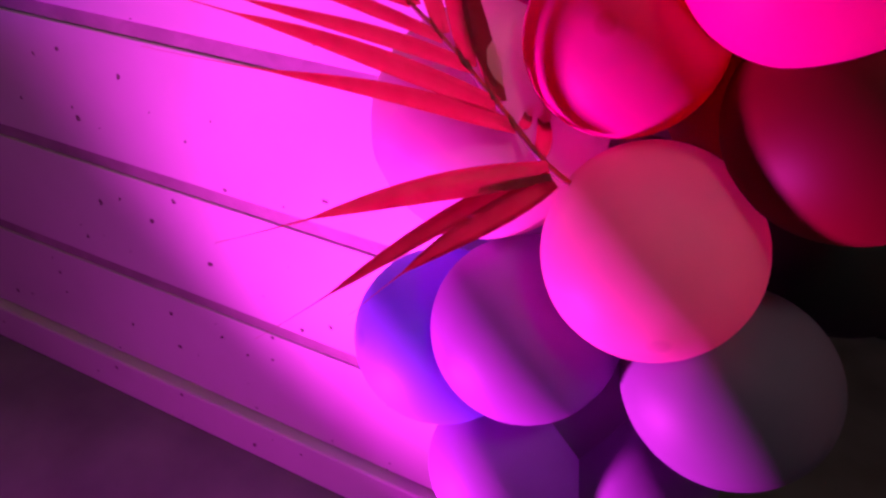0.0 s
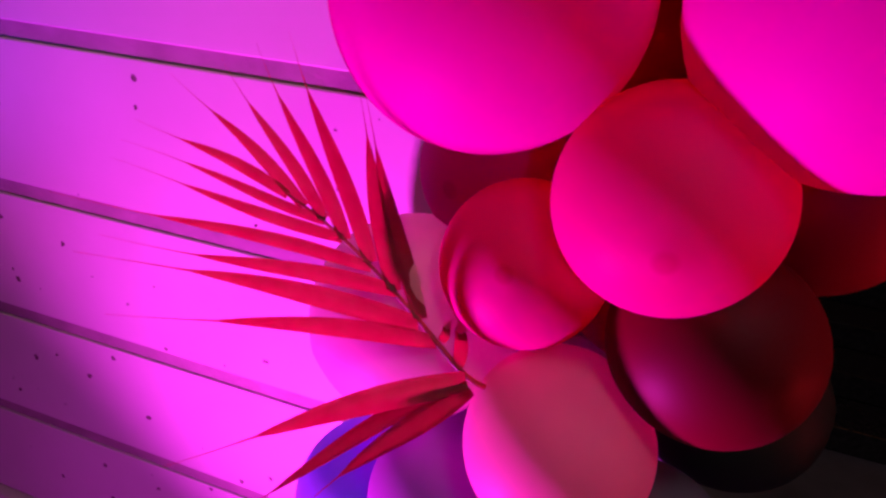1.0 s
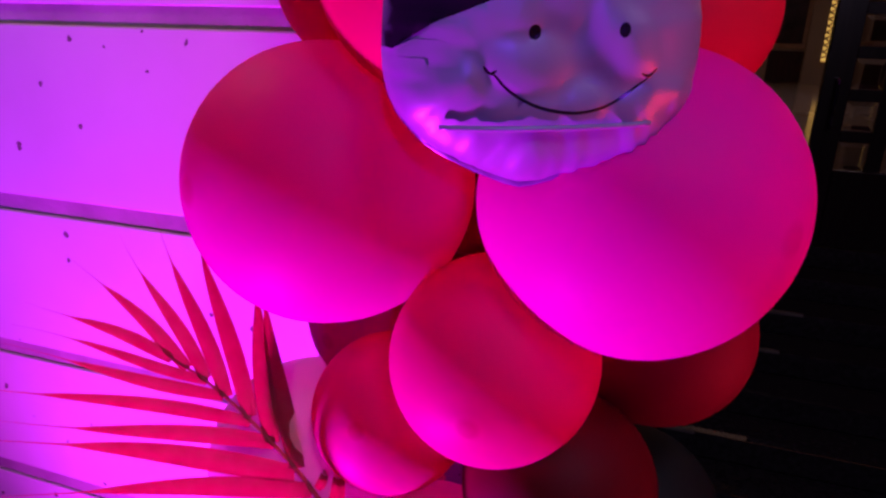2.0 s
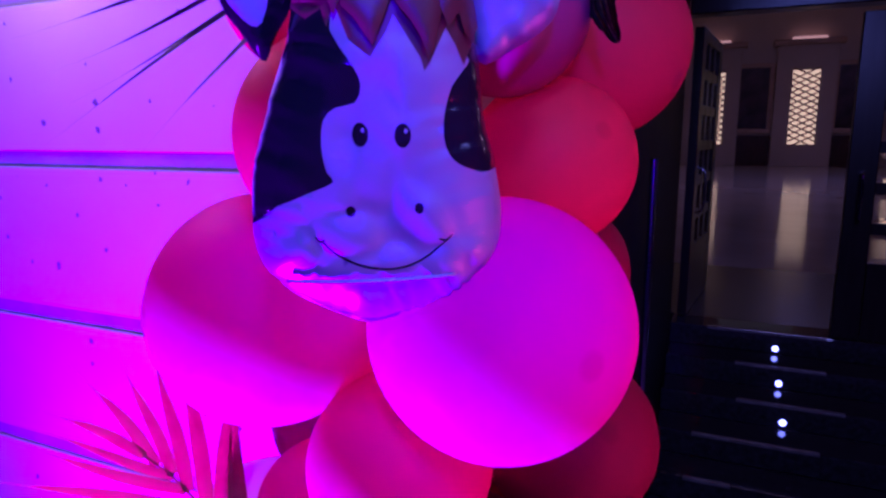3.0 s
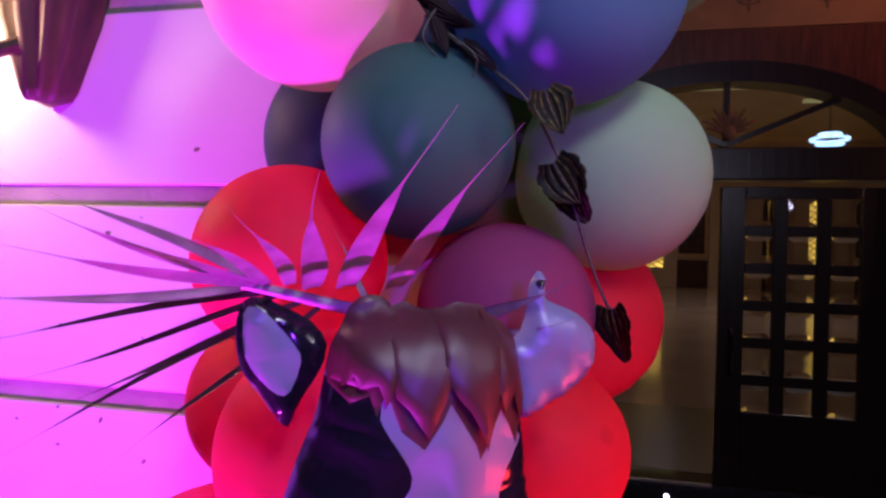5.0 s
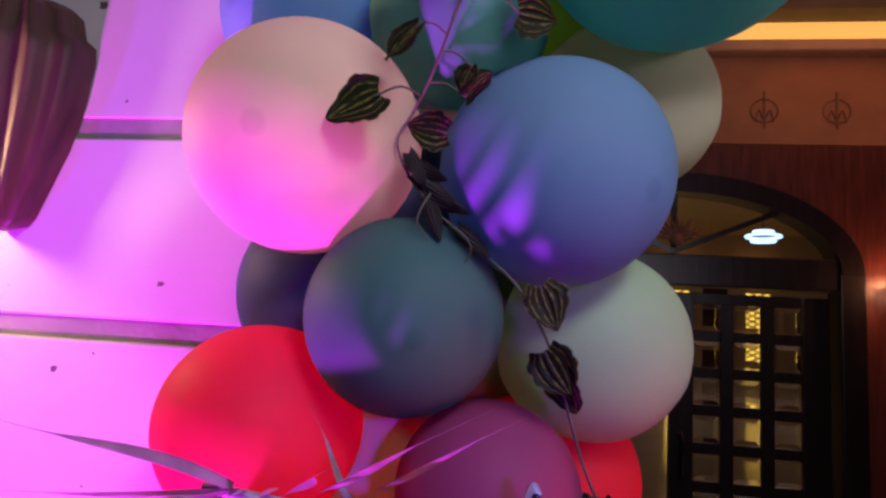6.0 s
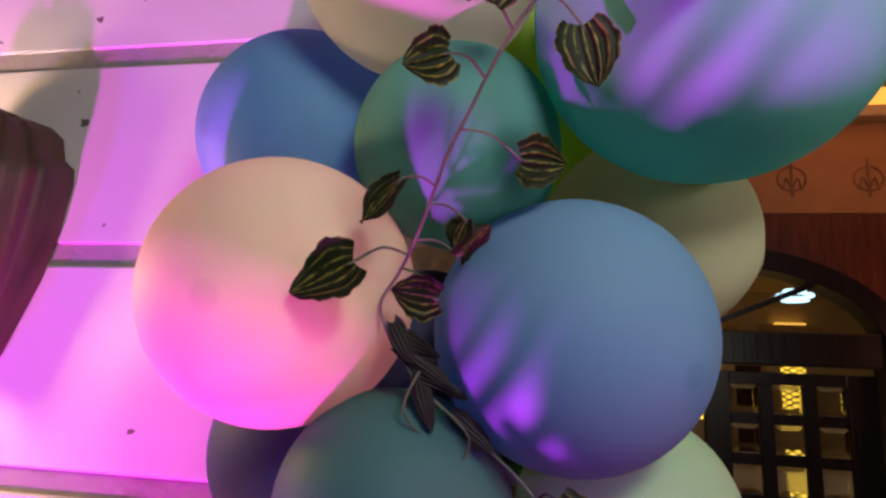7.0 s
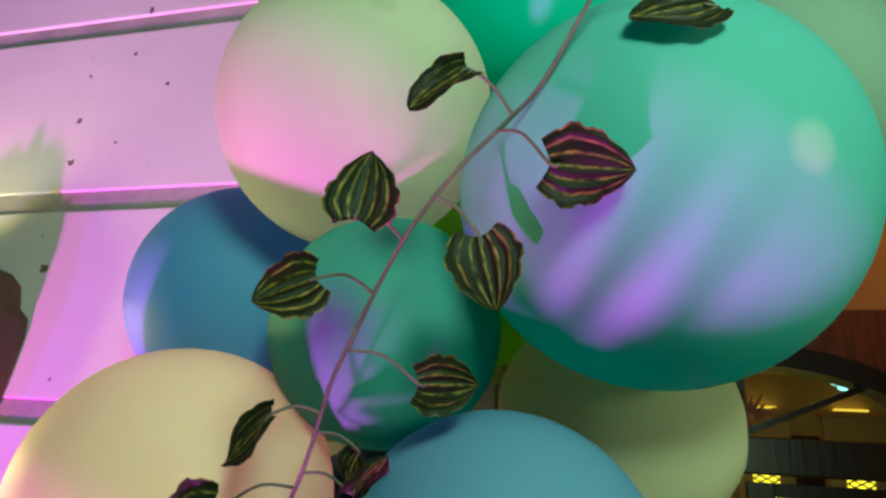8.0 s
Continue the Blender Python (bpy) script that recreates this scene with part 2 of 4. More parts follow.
# ---- builders ----


def mesh_of(bm, mats, smooth=False):
    me = bpy.data.meshes.new("mesh")
    bmesh.ops.recalc_face_normals(bm, faces=bm.faces[:])
    bm.to_mesh(me)
    bm.free()
    for m in mats if isinstance(mats, (list, tuple)) else [mats]:
        me.materials.append(m)
    if smooth:
        me.polygons.foreach_set("use_smooth", [True] * len(me.polygons))
    return me


def part(name, bm, mat, parent=None, label="", smooth=False):
    ob = new(name, mesh_of(bm, mat, smooth))
    ob.parent = parent
    return tagged(ob, label)


def box(bm, lo, hi, bevel=0.0, m=None):
    lo, hi = Vector(lo), Vector(hi)
    mid, size = (lo + hi) / 2, hi - lo
    mat = Matrix.Translation(mid) @ Matrix.Diagonal((*size, 1))
    made = bmesh.ops.create_cube(bm, size=1, matrix=(m or Matrix()) @ mat)
    if bevel:
        edges = list({e for v in made["verts"] for e in v.link_edges})
        bmesh.ops.bevel(bm, geom=edges, offset=bevel, segments=2, affect="EDGES", profile=0.5)
    return bm


def slab(name, lo, hi, mat, parent=None, bevel=0.0, label="", kind=""):
    """A block given in the wall's frame."""
    ob = part(name, box(bmesh.new(), lo, hi, bevel), mat, parent, label)
    if parent is None:
        ob.matrix_world = RW
    if kind:
        tagged(ob, kind=kind)
    return ob


def empty(name, m=None, **tags):
    ob = new(name)
    ob.matrix_world = m or Matrix()
    return tagged(ob, **tags)


def tube(bm, pts, radius, sides=6, taper=0.0):
    """A round bar through the points."""
    pts = [Vector(p) for p in pts]
    rings = []
    side = None
    for i, p in enumerate(pts):
        d = (pts[min(i + 1, len(pts) - 1)] - pts[max(i - 1, 0)]).normalized()
        if side is None:
            side = d.orthogonal().normalized()
        side = (side - d * side.dot(d)).normalized()
        up = d.cross(side)
        r = radius * (1 - taper * i / (len(pts) - 1))
        rings.append([bm.verts.new(p + r * (math.cos(a) * side + math.sin(a) * up)) for a in (2 * math.pi * k / sides for k in range(sides))])
    for a, b in zip(rings, rings[1:]):
        for k in range(sides):
            bm.faces.new((a[k], a[(k + 1) % sides], b[(k + 1) % sides], b[k]))
    bm.faces.new(rings[0][::-1])
    bm.faces.new(rings[-1])
    return bm


def spline(pts, steps=6):
    """Points along a smooth line through the given ones."""
    pts = [Vector(p) for p in pts]
    out = []
    for i in range(len(pts) - 1):
        a, b, c, d = pts[max(i - 1, 0)], pts[i], pts[i + 1], pts[min(i + 2, len(pts) - 1)]
        for k in range(steps):
            t = k / steps
            out.append(0.5 * (2 * b + (c - a) * t + (2 * a - 5 * b + 4 * c - d) * t * t + (3 * b - 3 * c + d - a) * t ** 3))
    return out + [pts[-1]]


# ---- setting: pale grooved wall ----
GROOVES = (0.479, 0.803, 1.134, 1.468, 1.822, 2.163, 2.487, 2.811, 3.144, 3.47, 3.80)
wall = tagged(slab("wall_front", (-5.0, WALL + 0.005, 0), (-0.05, WALL + 0.22, ROOF), M_GROOVE), "white painted rendered wall with horizontal grooves", "wall", kind="structure")
edges = (0.145, *GROOVES, ROOF)
for i in range(len(edges) - 1):
    lo = edges[i] + (0.004 if i == 0 else 0.017)
    hi = edges[i + 1] - (0.017 if i < len(edges) - 2 else 0.002)
    bm = box(bmesh.new(), (-5.0, WALL, lo), (-0.053, WALL + 0.03, hi), 0.003)
    part("panel", bm, M_WALL, wall)
tagged(slab("skirting", (-5.0, WALL - 0.03, 0.0), (-0.05, WALL + 0.014, 0.145), M_WALL, bevel=0.006), "white painted skirting course along the wall", "skirting", kind="structure")
ground = part("ground", box(bmesh.new(), (-14, -14, -0.2), (14, 12, 0)), M_GROUND)
ground.matrix_world = RW
tagged(ground, "dark glossy paving in front of the entrance", "ground", kind="structure")
tagged(slab("wall_return", (-0.30, WALL + 0.222, 0), (-0.05, DOOR - 0.002, ROOF), M_DARK), "side wall of the entrance recess, coloured near-black for shade", "wall", kind="structure")
tagged(slab("ceiling", (-6, -6, ROOF), (6, DOOR + 0.3, ROOF + 0.15), M_CEIL), "dark porch ceiling", "ceiling", kind="structure")
# three unseen walls added to close off the space round the porch
tagged(slab("wall_back", (-6, -6.2, 0), (6, -6, ROOF), M_DARK), "unseen near-black wall closing off the porch behind", "wall", kind="structure")
tagged(slab("wall_side_left", (-6.2, -6, 0), (-6, DOOR, ROOF), M_DARK), "unseen near-black wall closing off the porch at the side", "wall", kind="structure")
tagged(slab("wall_side_right", (6, -6, 0), (6.2, DOOR, ROOF), M_DARK), "unseen near-black wall closing off the porch at the side", "wall", kind="structure")

# ---- entrance steps ----
steps = empty("entrance_steps", RW, label="black granite entrance steps with pale nosings", category="steps", kind="structure")
RISE, TREAD = HALL / 7, 0.23
for k in range(7):
    z = HALL - RISE * k
    front = DOOR - TREAD * k
    part("step", box(bmesh.new(), (-0.046, front - 0.008, z - RISE), (5.5, front + TREAD * (k + 0.0) + 0.2 if k == 0 else front + TREAD - 0.01, z), 0.004), M_STONE, steps)
    x0, x1 = ((0.15, 0.74), (0.30, 0.72), (0.31, 0.78), (0.12, 0.66), (0.1, 0.3), (0.1, 0.3), (0.1, 0.3))[k]
    part("nosing", box(bmesh.new(), (x0, front - 0.012, z - 0.012), (x1, front + 0.012, z + 0.003), 0.003), M_NOSING, steps, "pale stone nosing")
    if k < 3:
        lens = tube(bmesh.new(), [(0.50 + 0.012 * k, front - 0.014, z - 0.085), (0.50 + 0.012 * k, front - 0.006, z - 0.085)], 0.015, 12)
        part("step_light", lens, M_STEPLAMP, steps, "small round white step light")

# ---- entrance facade ----
AC, AW, AH, AZ = 0.77, 0.98, 0.54, 2.60     # arch: middle, half width, rise, springing


def arch(a, grow=0.0):
    return Vector((AC + (AW + grow) * math.cos(a), 0, AZ + (AH + grow) * math.sin(a)))


bm = bmesh.new()
N = 48
front, back = [], []
for i in range(N + 1):
    p = arch(math.pi * i / N, 0.0)
    if p.x < -0.046:
        p.x = -0.046
    front.append((bm.verts.new((p.x, DOOR, p.z)), bm.verts.new((p.x, DOOR, 3.335))))
    back.append((bm.verts.new((p.x, DOOR + 0.2, p.z)), bm.verts.new((p.x, DOOR + 0.2, 3.335))))
for i in range(N):
    for q in (front, back):
        if (q[i][0].co - q[i + 1][0].co).length > 1e-5:
            bm.faces.new((q[i][0], q[i + 1][0], q[i + 1][1], q[i][1]))
    if (front[i][0].co - front[i + 1][0].co).length > 1e-5:
        bm.faces.new((front[i][0], front[i + 1][0], back[i + 1][0], back[i][0]))
box(bm, (AC + AW, DOOR, HALL), (6, DOOR + 0.2, 3.335))
facade = part("wall_entrance", bm, M_MAHOGANY)
facade.matrix_world = RW
tagged(facade, "red-brown mahogany panelled entrance wall", "wall", kind="structure")
frieze = tagged(slab("frieze", (-0.046, DOOR - 0.004, 3.338), (6, DOOR + 0.2, 3.86), M_FRIEZE), "ochre frieze with a row of small brown motifs", "frieze", kind="structure")
for i in range(12):
    x = 0.085 + 0.39 * i
    bm = bmesh.new()
    ring = [(x + 0.075 * math.cos(a), DOOR - 0.006, 3.535 + 0.07 * math.sin(a)) for a in (2 * math.pi * k / 14 for k in range(15))]
    tube(bm, ring, 0.006, 4)
    tube(bm, [(x, DOOR - 0.006, 3.43), (x, DOOR - 0.006, 3.65)], 0.008, 4)
    tube(bm, spline([(x - 0.05, DOOR - 0.006, 3.47), (x - 0.03, DOOR - 0.006, 3.54), (x, DOOR - 0.006, 3.48), (x + 0.03, DOOR - 0.006, 3.54), (x + 0.05, DOOR - 0.006, 3.47)], 3), 0.006, 4)
    part("motif", bm, M_MOTIF, frieze)
tagged(slab("cornice", (-0.046, DOOR - 0.10, 3.862), (6, DOOR + 0.2, 3.93), M_CORNICE, bevel=0.01), "plaster cornice under a glowing cove", "cornice", kind="structure")
tagged(slab("cove_strip", (-0.046, DOOR - 0.03, 3.933), (6, DOOR + 0.1, 4.06), M_COVE), "amber glowing cove light strip", "cove light", kind="structure")
tagged(slab("ceiling_band", (-0.046, DOOR - 0.12, 4.10), (6, DOOR + 0.2, ROOF - 0.003), M_CEIL), "dark band below the porch ceiling", "trim", kind="structure")

frame_ob = empty("door_frame", RW, label="near-black arched wooden door frame with a fan light", category="door frame")
bm = bmesh.new()
for i in range(40):
    a, b = math.pi * i / 40, math.pi * (i + 1) / 40
    q = [arch(a, 0.015), arch(b, 0.015), arch(b, -0.10), arch(a, -0.10)]
    if min(p.x for p in q) < -0.045:
        continue
    f = [bm.verts.new((p.x, DOOR - 0.03, p.z)) for p in q]
    g = [bm.verts.new((p.x, DOOR + 0.14, p.z)) for p in q]
    bm.faces.new(f)
    for k in range(4):
        bm.faces.new((f[k], f[(k + 1) % 4], g[(k + 1) % 4], g[k]))
part("arch", bm, M_DOOR, frame_ob)
part("jamb", box(bmesh.new(), (AC + AW - 0.11, DOOR - 0.03, HALL), (AC + AW + 0.02, DOOR + 0.14, AZ), 0.006), M_DOOR, frame_ob)
part("transom", box(bmesh.new(), (-0.045, DOOR - 0.02, 2.50), (AC + AW - 0.112, DOOR + 0.12, 2.68), 0.008), M_DOOR, frame_ob)
for a in (33, 90, 147):
    d = Vector((math.cos(radians(a)), 0, math.sin(radians(a))))
    e = arch(math.atan2(d.z / AH, d.x / AW), -0.08)
    s = Vector((AC, DOOR + 0.04, 2.70))
    bm = tube(bmesh.new(), [s, Vector((max(e.x, -0.04), DOOR + 0.04, e.z))], 0.022, 4)
    part("fan_bar", bm, M_DOOR, frame_ob)
bm = bmesh.new()
for k in range(11):
    a = radians(8 + 16.4 * k)
    r = 0.15 if k % 2 else 0.12
    tube(bm, [(AC + 0.03 * math.cos(a), DOOR - 0.03, 2.76 + 0.03 * math.sin(a)), (AC + 0.7 * r * math.cos(a), DOOR - 0.055, 2.76 + 0.7 * r * math.sin(a)), (AC + r * math.cos(a), DOOR - 0.04, 2.76 + r * math.sin(a))], 0.013, 6, 0.6)
bmesh.ops.create_uvsphere(bm, u_segments=12, v_segments=8, radius=0.04, matrix=Matrix.Translation((AC, DOOR - 0.03, 2.76)))
part("sunburst", bm, M_MOTIF, frame_ob, "carved brown sunburst rosette")


def door_leaf():
    """A glazed leaf, its hinge side at local x = 0.85, three panes wide and six high over a solid foot."""
    leaf = empty("door", label="near-black wooden door leaf with eighteen small bevelled glass panes", category="door", group="entrance door leaves")
    px, pz, pw, ph = [0.129 + 0.2165 * i for i in range(3)], [1.60 - 0.2072 * r for r in range(6)], 0.147, 0.148
    for lo, hi in (((0, 0), (0.129, 1.665)), ((px[2] + pw, 0), (0.85, 1.665))):
        part("stile", box(bmesh.new(), (lo[0], -0.025, lo[1] + 0.005), (hi[0], 0.025, hi[1]), 0.004), M_DOOR, leaf)
    part("top_rail", box(bmesh.new(), (0.130, -0.024, 1.601), (px[2] + pw - 0.001, 0.024, 1.665), 0.003), M_DOOR, leaf)
    part("foot_panel", box(bmesh.new(), (0.130, -0.024, 0.005), (px[2] + pw - 0.001, 0.024, pz[5] - ph), 0.003), M_DOOR, leaf)
    for i in range(2):
        part("glazing_bar", box(bmesh.new(), (px[i] + pw, -0.020, pz[5] - ph + 0.001), (px[i + 1], 0.020, 1.60), 0.003), M_DOOR, leaf)
    for i in range(3):
        for r in range(5):
            part("glazing_bar", box(bmesh.new(), (px[i] + 0.001, -0.019, pz[r + 1]), (px[i] + pw - 0.001, 0.019, pz[r] - ph), 0.003), M_DOOR, leaf)
    bm = bmesh.new()      # bevelled glass: thick in the middle, thin at the rim
    rings = [[bm.verts.new((x, y, z)) for x, z in ((c, -c), (pw - c, -c), (pw - c, c - ph), (c, c - ph))] for c, y in ((0.026, -0.0042), (0.001, -0.0012), (0.001, 0.0012), (0.026, 0.0042))]
    for p, q in zip(rings, rings[1:]):
        for k in range(4):
            bm.faces.new((p[k], p[(k + 1) % 4], q[(k + 1) % 4], q[k]))
    bm.faces.new(rings[0])
    bm.faces.new(rings[3])
    pane = mesh_of(bm, M_GLASS)
    for i in range(3):
        for r in range(6):
            ob = new("pane", pane)
            ob.parent, ob.location = leaf, (px[i], 0, pz[r])
            ob.visible_shadow = False
    bm = tube(bmesh.new(), spline([(0.06, -0.03, 0.62), (0.06, -0.07, 0.65), (0.06, -0.07, 0.85), (0.06, -0.03, 0.88)], 4), 0.009, 8)
    part("handle", bm, M_STEEL, leaf, "slim metal pull handle")
    return leaf


leaf = door_leaf()
leaf.matrix_world = RW @ Matrix.Translation((0.755, DOOR + 0.05, HALL))
copy_thing(leaf, RW @ Matrix.Translation((0.0, DOOR + 0.17, HALL)) @ pose(0, 0, 0, 0, 0, 84))

post = empty("steel_post", RW, label="slim polished steel post beside the steps", category="post")
part("tube", tube(bmesh.new(), [(-0.015, 1.98, 0), (-0.015, 1.98, 1.80)], 0.011, 10), M_STEEL, post)
part("foot", tube(bmesh.new(), [(-0.0, 1.98, 0), (-0.0, 1.98, 0.02)], 0.04, 14), M_STEEL, post)

lampw = empty("wall_lamp", RW @ Matrix.Translation((1.92, DOOR, 2.50)), label="small warm glowing wall lamp on the mahogany wall", category="wall lamp")
part("bracket", tube(bmesh.new(), spline([(0, 0, -0.10), (0, -0.06, -0.12), (0, -0.09, -0.05)], 4), 0.008, 6), M_STEEL, lampw)
bm = bmesh.new()
bmesh.ops.create_cone(bm, cap_ends=True, segments=16, radius1=0.03, radius2=0.05, depth=0.09, matrix=Matrix.Translation((0, -0.09, 0.0)))
part("shade", bm, M_BULB, lampw, "glowing glass shade", True)

# ---- hall behind the door ----
FAR = 25.0
CEIL = 6.2
tagged(slab("hall_floor", (-6, 5.60, HALL - 0.2), (16, FAR, HALL), M_MARBLE), "polished cream marble hall floor", "floor", kind="structure")
tagged(slab("hall_threshold", (-6, DOOR + 0.205, HALL - 0.2), (16, 5.599, HALL), M_BORDER), "dark polished floor behind the door", "floor", kind="structure")
tagged(slab("hall_ceiling", (-6, DOOR + 0.2, CEIL), (16, FAR + 0.3, CEIL + 0.2), M_HALLWALL), "beige hall ceiling", "ceiling", kind="structure")
tagged(slab("hall_wall_far", (-6, FAR, HALL), (16, FAR + 0.3, CEIL), M_HALLWALL), "beige hall wall", "wall", kind="structure")
tagged(slab("hall_wall_left", (-6.2, DOOR + 0.2, 0), (-6, FAR, CEIL), M_HALLWALL), "beige hall wall", "wall", kind="structure")
tagged(slab("hall_wall_right", (16, DOOR + 0.2, 0), (16.2, FAR, CEIL), M_HALLWALL), "beige hall wall", "wall", kind="structure")
tagged(slab("hall_wall_near", (6, DOOR + 0.0, 0), (16, DOOR + 0.2, CEIL), M_HALLWALL), "beige hall wall", "wall", kind="structure")
tagged(slab("hall_wall_over", (-6, DOOR + 0.21, 3.4), (6, DOOR + 0.3, CEIL), M_HALLWALL), "beige hall wall above the entrance", "wall", kind="structure")
for k, (y, x0, x1) in enumerate(((16.5, 1.0, 3.8), (20.4, 0.6, 2.9), (23.4, 0.3, 2.6), (18.2, 5.5, 9.5))):
    tagged(slab("cove_light", (x0, y, CEIL - 0.09), (x1, y + 0.14, CEIL - 0.004), M_STRIP), "long dim yellow ceiling cove light", "cove light", group="hall cove lights")
for x, y in ((1.95, 17.6), (5.2, 14.0), (4.8, 17.0)):
    d = empty("downlight", RW @ Matrix.Translation((x, y, CEIL)), label="round bright recessed ceiling downlight", category="downlight", group="hall downlights")
    bm = bmesh.new()
    bmesh.ops.create_cone(bm, cap_ends=True, segments=20, radius1=0.2, radius2=0.2, depth=0.03, matrix=Matrix.Translation((0, 0, -0.02)))
    part("lens", bm, M_SPOT, d)
    part("ring", tube(bmesh.new(), [(0.22 * math.cos(a), 0.22 * math.sin(a), -0.015) for a in (2 * math.pi * k / 20 for k in range(21))], 0.02, 6), M_STEEL, d)


def lit_door(x0):
    d = empty("lit_niche", RW @ Matrix.Translation((x0, FAR, HALL)), label="beige pilaster with a tall glowing amber lattice window", category="niche", group="hall niches")
    part("pilaster", box(bmesh.new(), (-0.9, -0.25, 0.0), (0.9, -0.002, 4.0), 0.02), M_HALLWALL, d)
    part("cap", box(bmesh.new(), (-1.05, -0.40, 4.0), (1.05, -0.002, 4.17), 0.04), M_CORNICE, d)
    part("cap_light", box(bmesh.new(), (-0.5, -0.35, 4.172), (0.5, -0.1, 4.25)), M_COVE, d)
    part("window", box(bmesh.new(), (-0.40, -0.262, 0.74), (0.40, -0.252, 3.18)), M_AMBER, d)
    for k in range(12):
        z = 0.74 + 2.44 * (k + 0.5) / 12
        for s in (-1, 1):
            bm = tube(bmesh.new(), [(s * 0.40, -0.27, z - 0.20), (-s * 0.40, -0.27, z + 0.20)], 0.035, 4)
            part("lattice_bar", bm, M_CORNICE, d)
    return d


niche = lit_door(2.43)
for x in (-0.45, 5.32, 8.15):
    copy_thing(niche, RW @ Matrix.Translation((x, FAR, HALL)))
for x in (0.90, 3.85, 6.70):
    p = empty("framed_picture", RW @ Matrix.Translation((x, FAR, HALL + 1.12)), label="large dark picture in a beige moulded frame", category="picture", group="hall pictures")
    part("canvas", box(bmesh.new(), (-0.45, -0.05, 0.15), (0.45, -0.004, 2.2)), M_PICTURE, p)
    for lo, hi in (((-0.6, 0), (0.6, 0.149)), ((-0.6, 2.201), (0.6, 2.35)), ((-0.6, 0.15), (-0.451, 2.2)), ((0.451, 0.15), (0.6, 2.2))):
        part("frame_bar", box(bmesh.new(), (lo[0], -0.10, lo[1]), (hi[0], -0.004, hi[1]), 0.02), M_CORNICE, p)
    tagged(slab("wainscot", (x - 0.62, FAR - 0.06, HALL), (x + 0.62, FAR - 0.003, HALL + 1.04), M_WAINSCOT), "dark wooden wainscot panel below a picture", "wainscot", kind="structure")

ch = empty("chandelier", RW @ Matrix.Translation((4.55, 13.5, 4.28)), label="wide crystal chandelier glowing cold white", category="chandelier")
for i, (r, z) in enumerate(((0.18, 0.16), (0.32, 0.07), (0.22, -0.02))):
    bm = bmesh.new()
    for k in range(26):
        a = 2 * math.pi * k / 26
        bmesh.ops.create_icosphere(bm, subdivisions=1, radius=0.035, matrix=Matrix.Translation((r * math.cos(a), r * math.sin(a), z)))
    part("crystal_ring", bm, M_CRYSTAL, ch)
part("rod", tube(bmesh.new(), [(0, 0, 0.1), (0, 0, CEIL - 4.29)], 0.02, 6), M_STEEL, ch)

# ---- carved sconce on the pale wall ----
sc = empty("wall_sconce", RW @ Matrix.Translation((-0.86, WALL, 2.50)), label="carved brown wooden wall sconce with a glowing bulb", category="wall sconce")
bm = bmesh.new()
prof = [(-0.185, 0.022), (-0.17, 0.034), (-0.13, 0.050), (-0.06, 0.078), (0.02, 0.098), (0.09, 0.106), (0.115, 0.103), (0.13, 0.084), (0.165, 0.074), (0.185, 0.05), (0.195, 0.02)]
rows = []
for z, w in prof:
    rows.append([bm.verts.new((w * math.sin(a) * (1 + 0.05 * math.cos(11 * a)), -0.004 - (0.055 + 0.35 * w) * max(0, math.cos(a)) ** 0.7 * (1 + 0.10 * math.cos(11 * a)), z + 0.004 * math.sin(5 * a))) for a in (math.pi * (k / 28 - 0.5) for k in range(29))])
for a, b in zip(rows, rows[1:]):
    for k in range(28):
        bm.faces.new((a[k], a[k + 1], b[k + 1], b[k]))
for r in (rows[0], rows[-1]):
    bm.faces.new(r)
part("backplate", bm, M_CARVED, sc, "carved fluted brown wood", True)
part("arm", tube(bmesh.new(), spline([(0.0, -0.06, -0.09), (-0.06, -0.12, -0.13), (-0.17, -0.14, -0.11)], 5), 0.012, 8), M_CARVED, sc)
bm = bmesh.new()
bmesh.ops.create_uvsphere(bm, u_segments=24, v_segments=16, radius=0.055, matrix=Matrix.Translation((-0.17, -0.14, 0.03)) @ Matrix.Diagonal((1, 1, 1.5, 1)))
bulb = part("bulb", bm, M_BULB, sc, "warm glowing glass bulb", True)
bulb.visible_shadow = False

# ---- floor uplight ----
up = empty("floor_uplight", Matrix.Translation((UPLIGHT[0], UPLIGHT[1], 0)), label="black floor-standing magenta uplight standing by the wall", category="uplight")
part("foot", tube(bmesh.new(), [(0, 0, 0.0), (0, 0, 0.015)], 0.09, 16), M_HOUSING, up)
part("housing", tube(bmesh.new(), [(-0.05, 0, 0.03), (-0.025, 0, 0.10)], 0.06, 16), M_HOUSING, up)

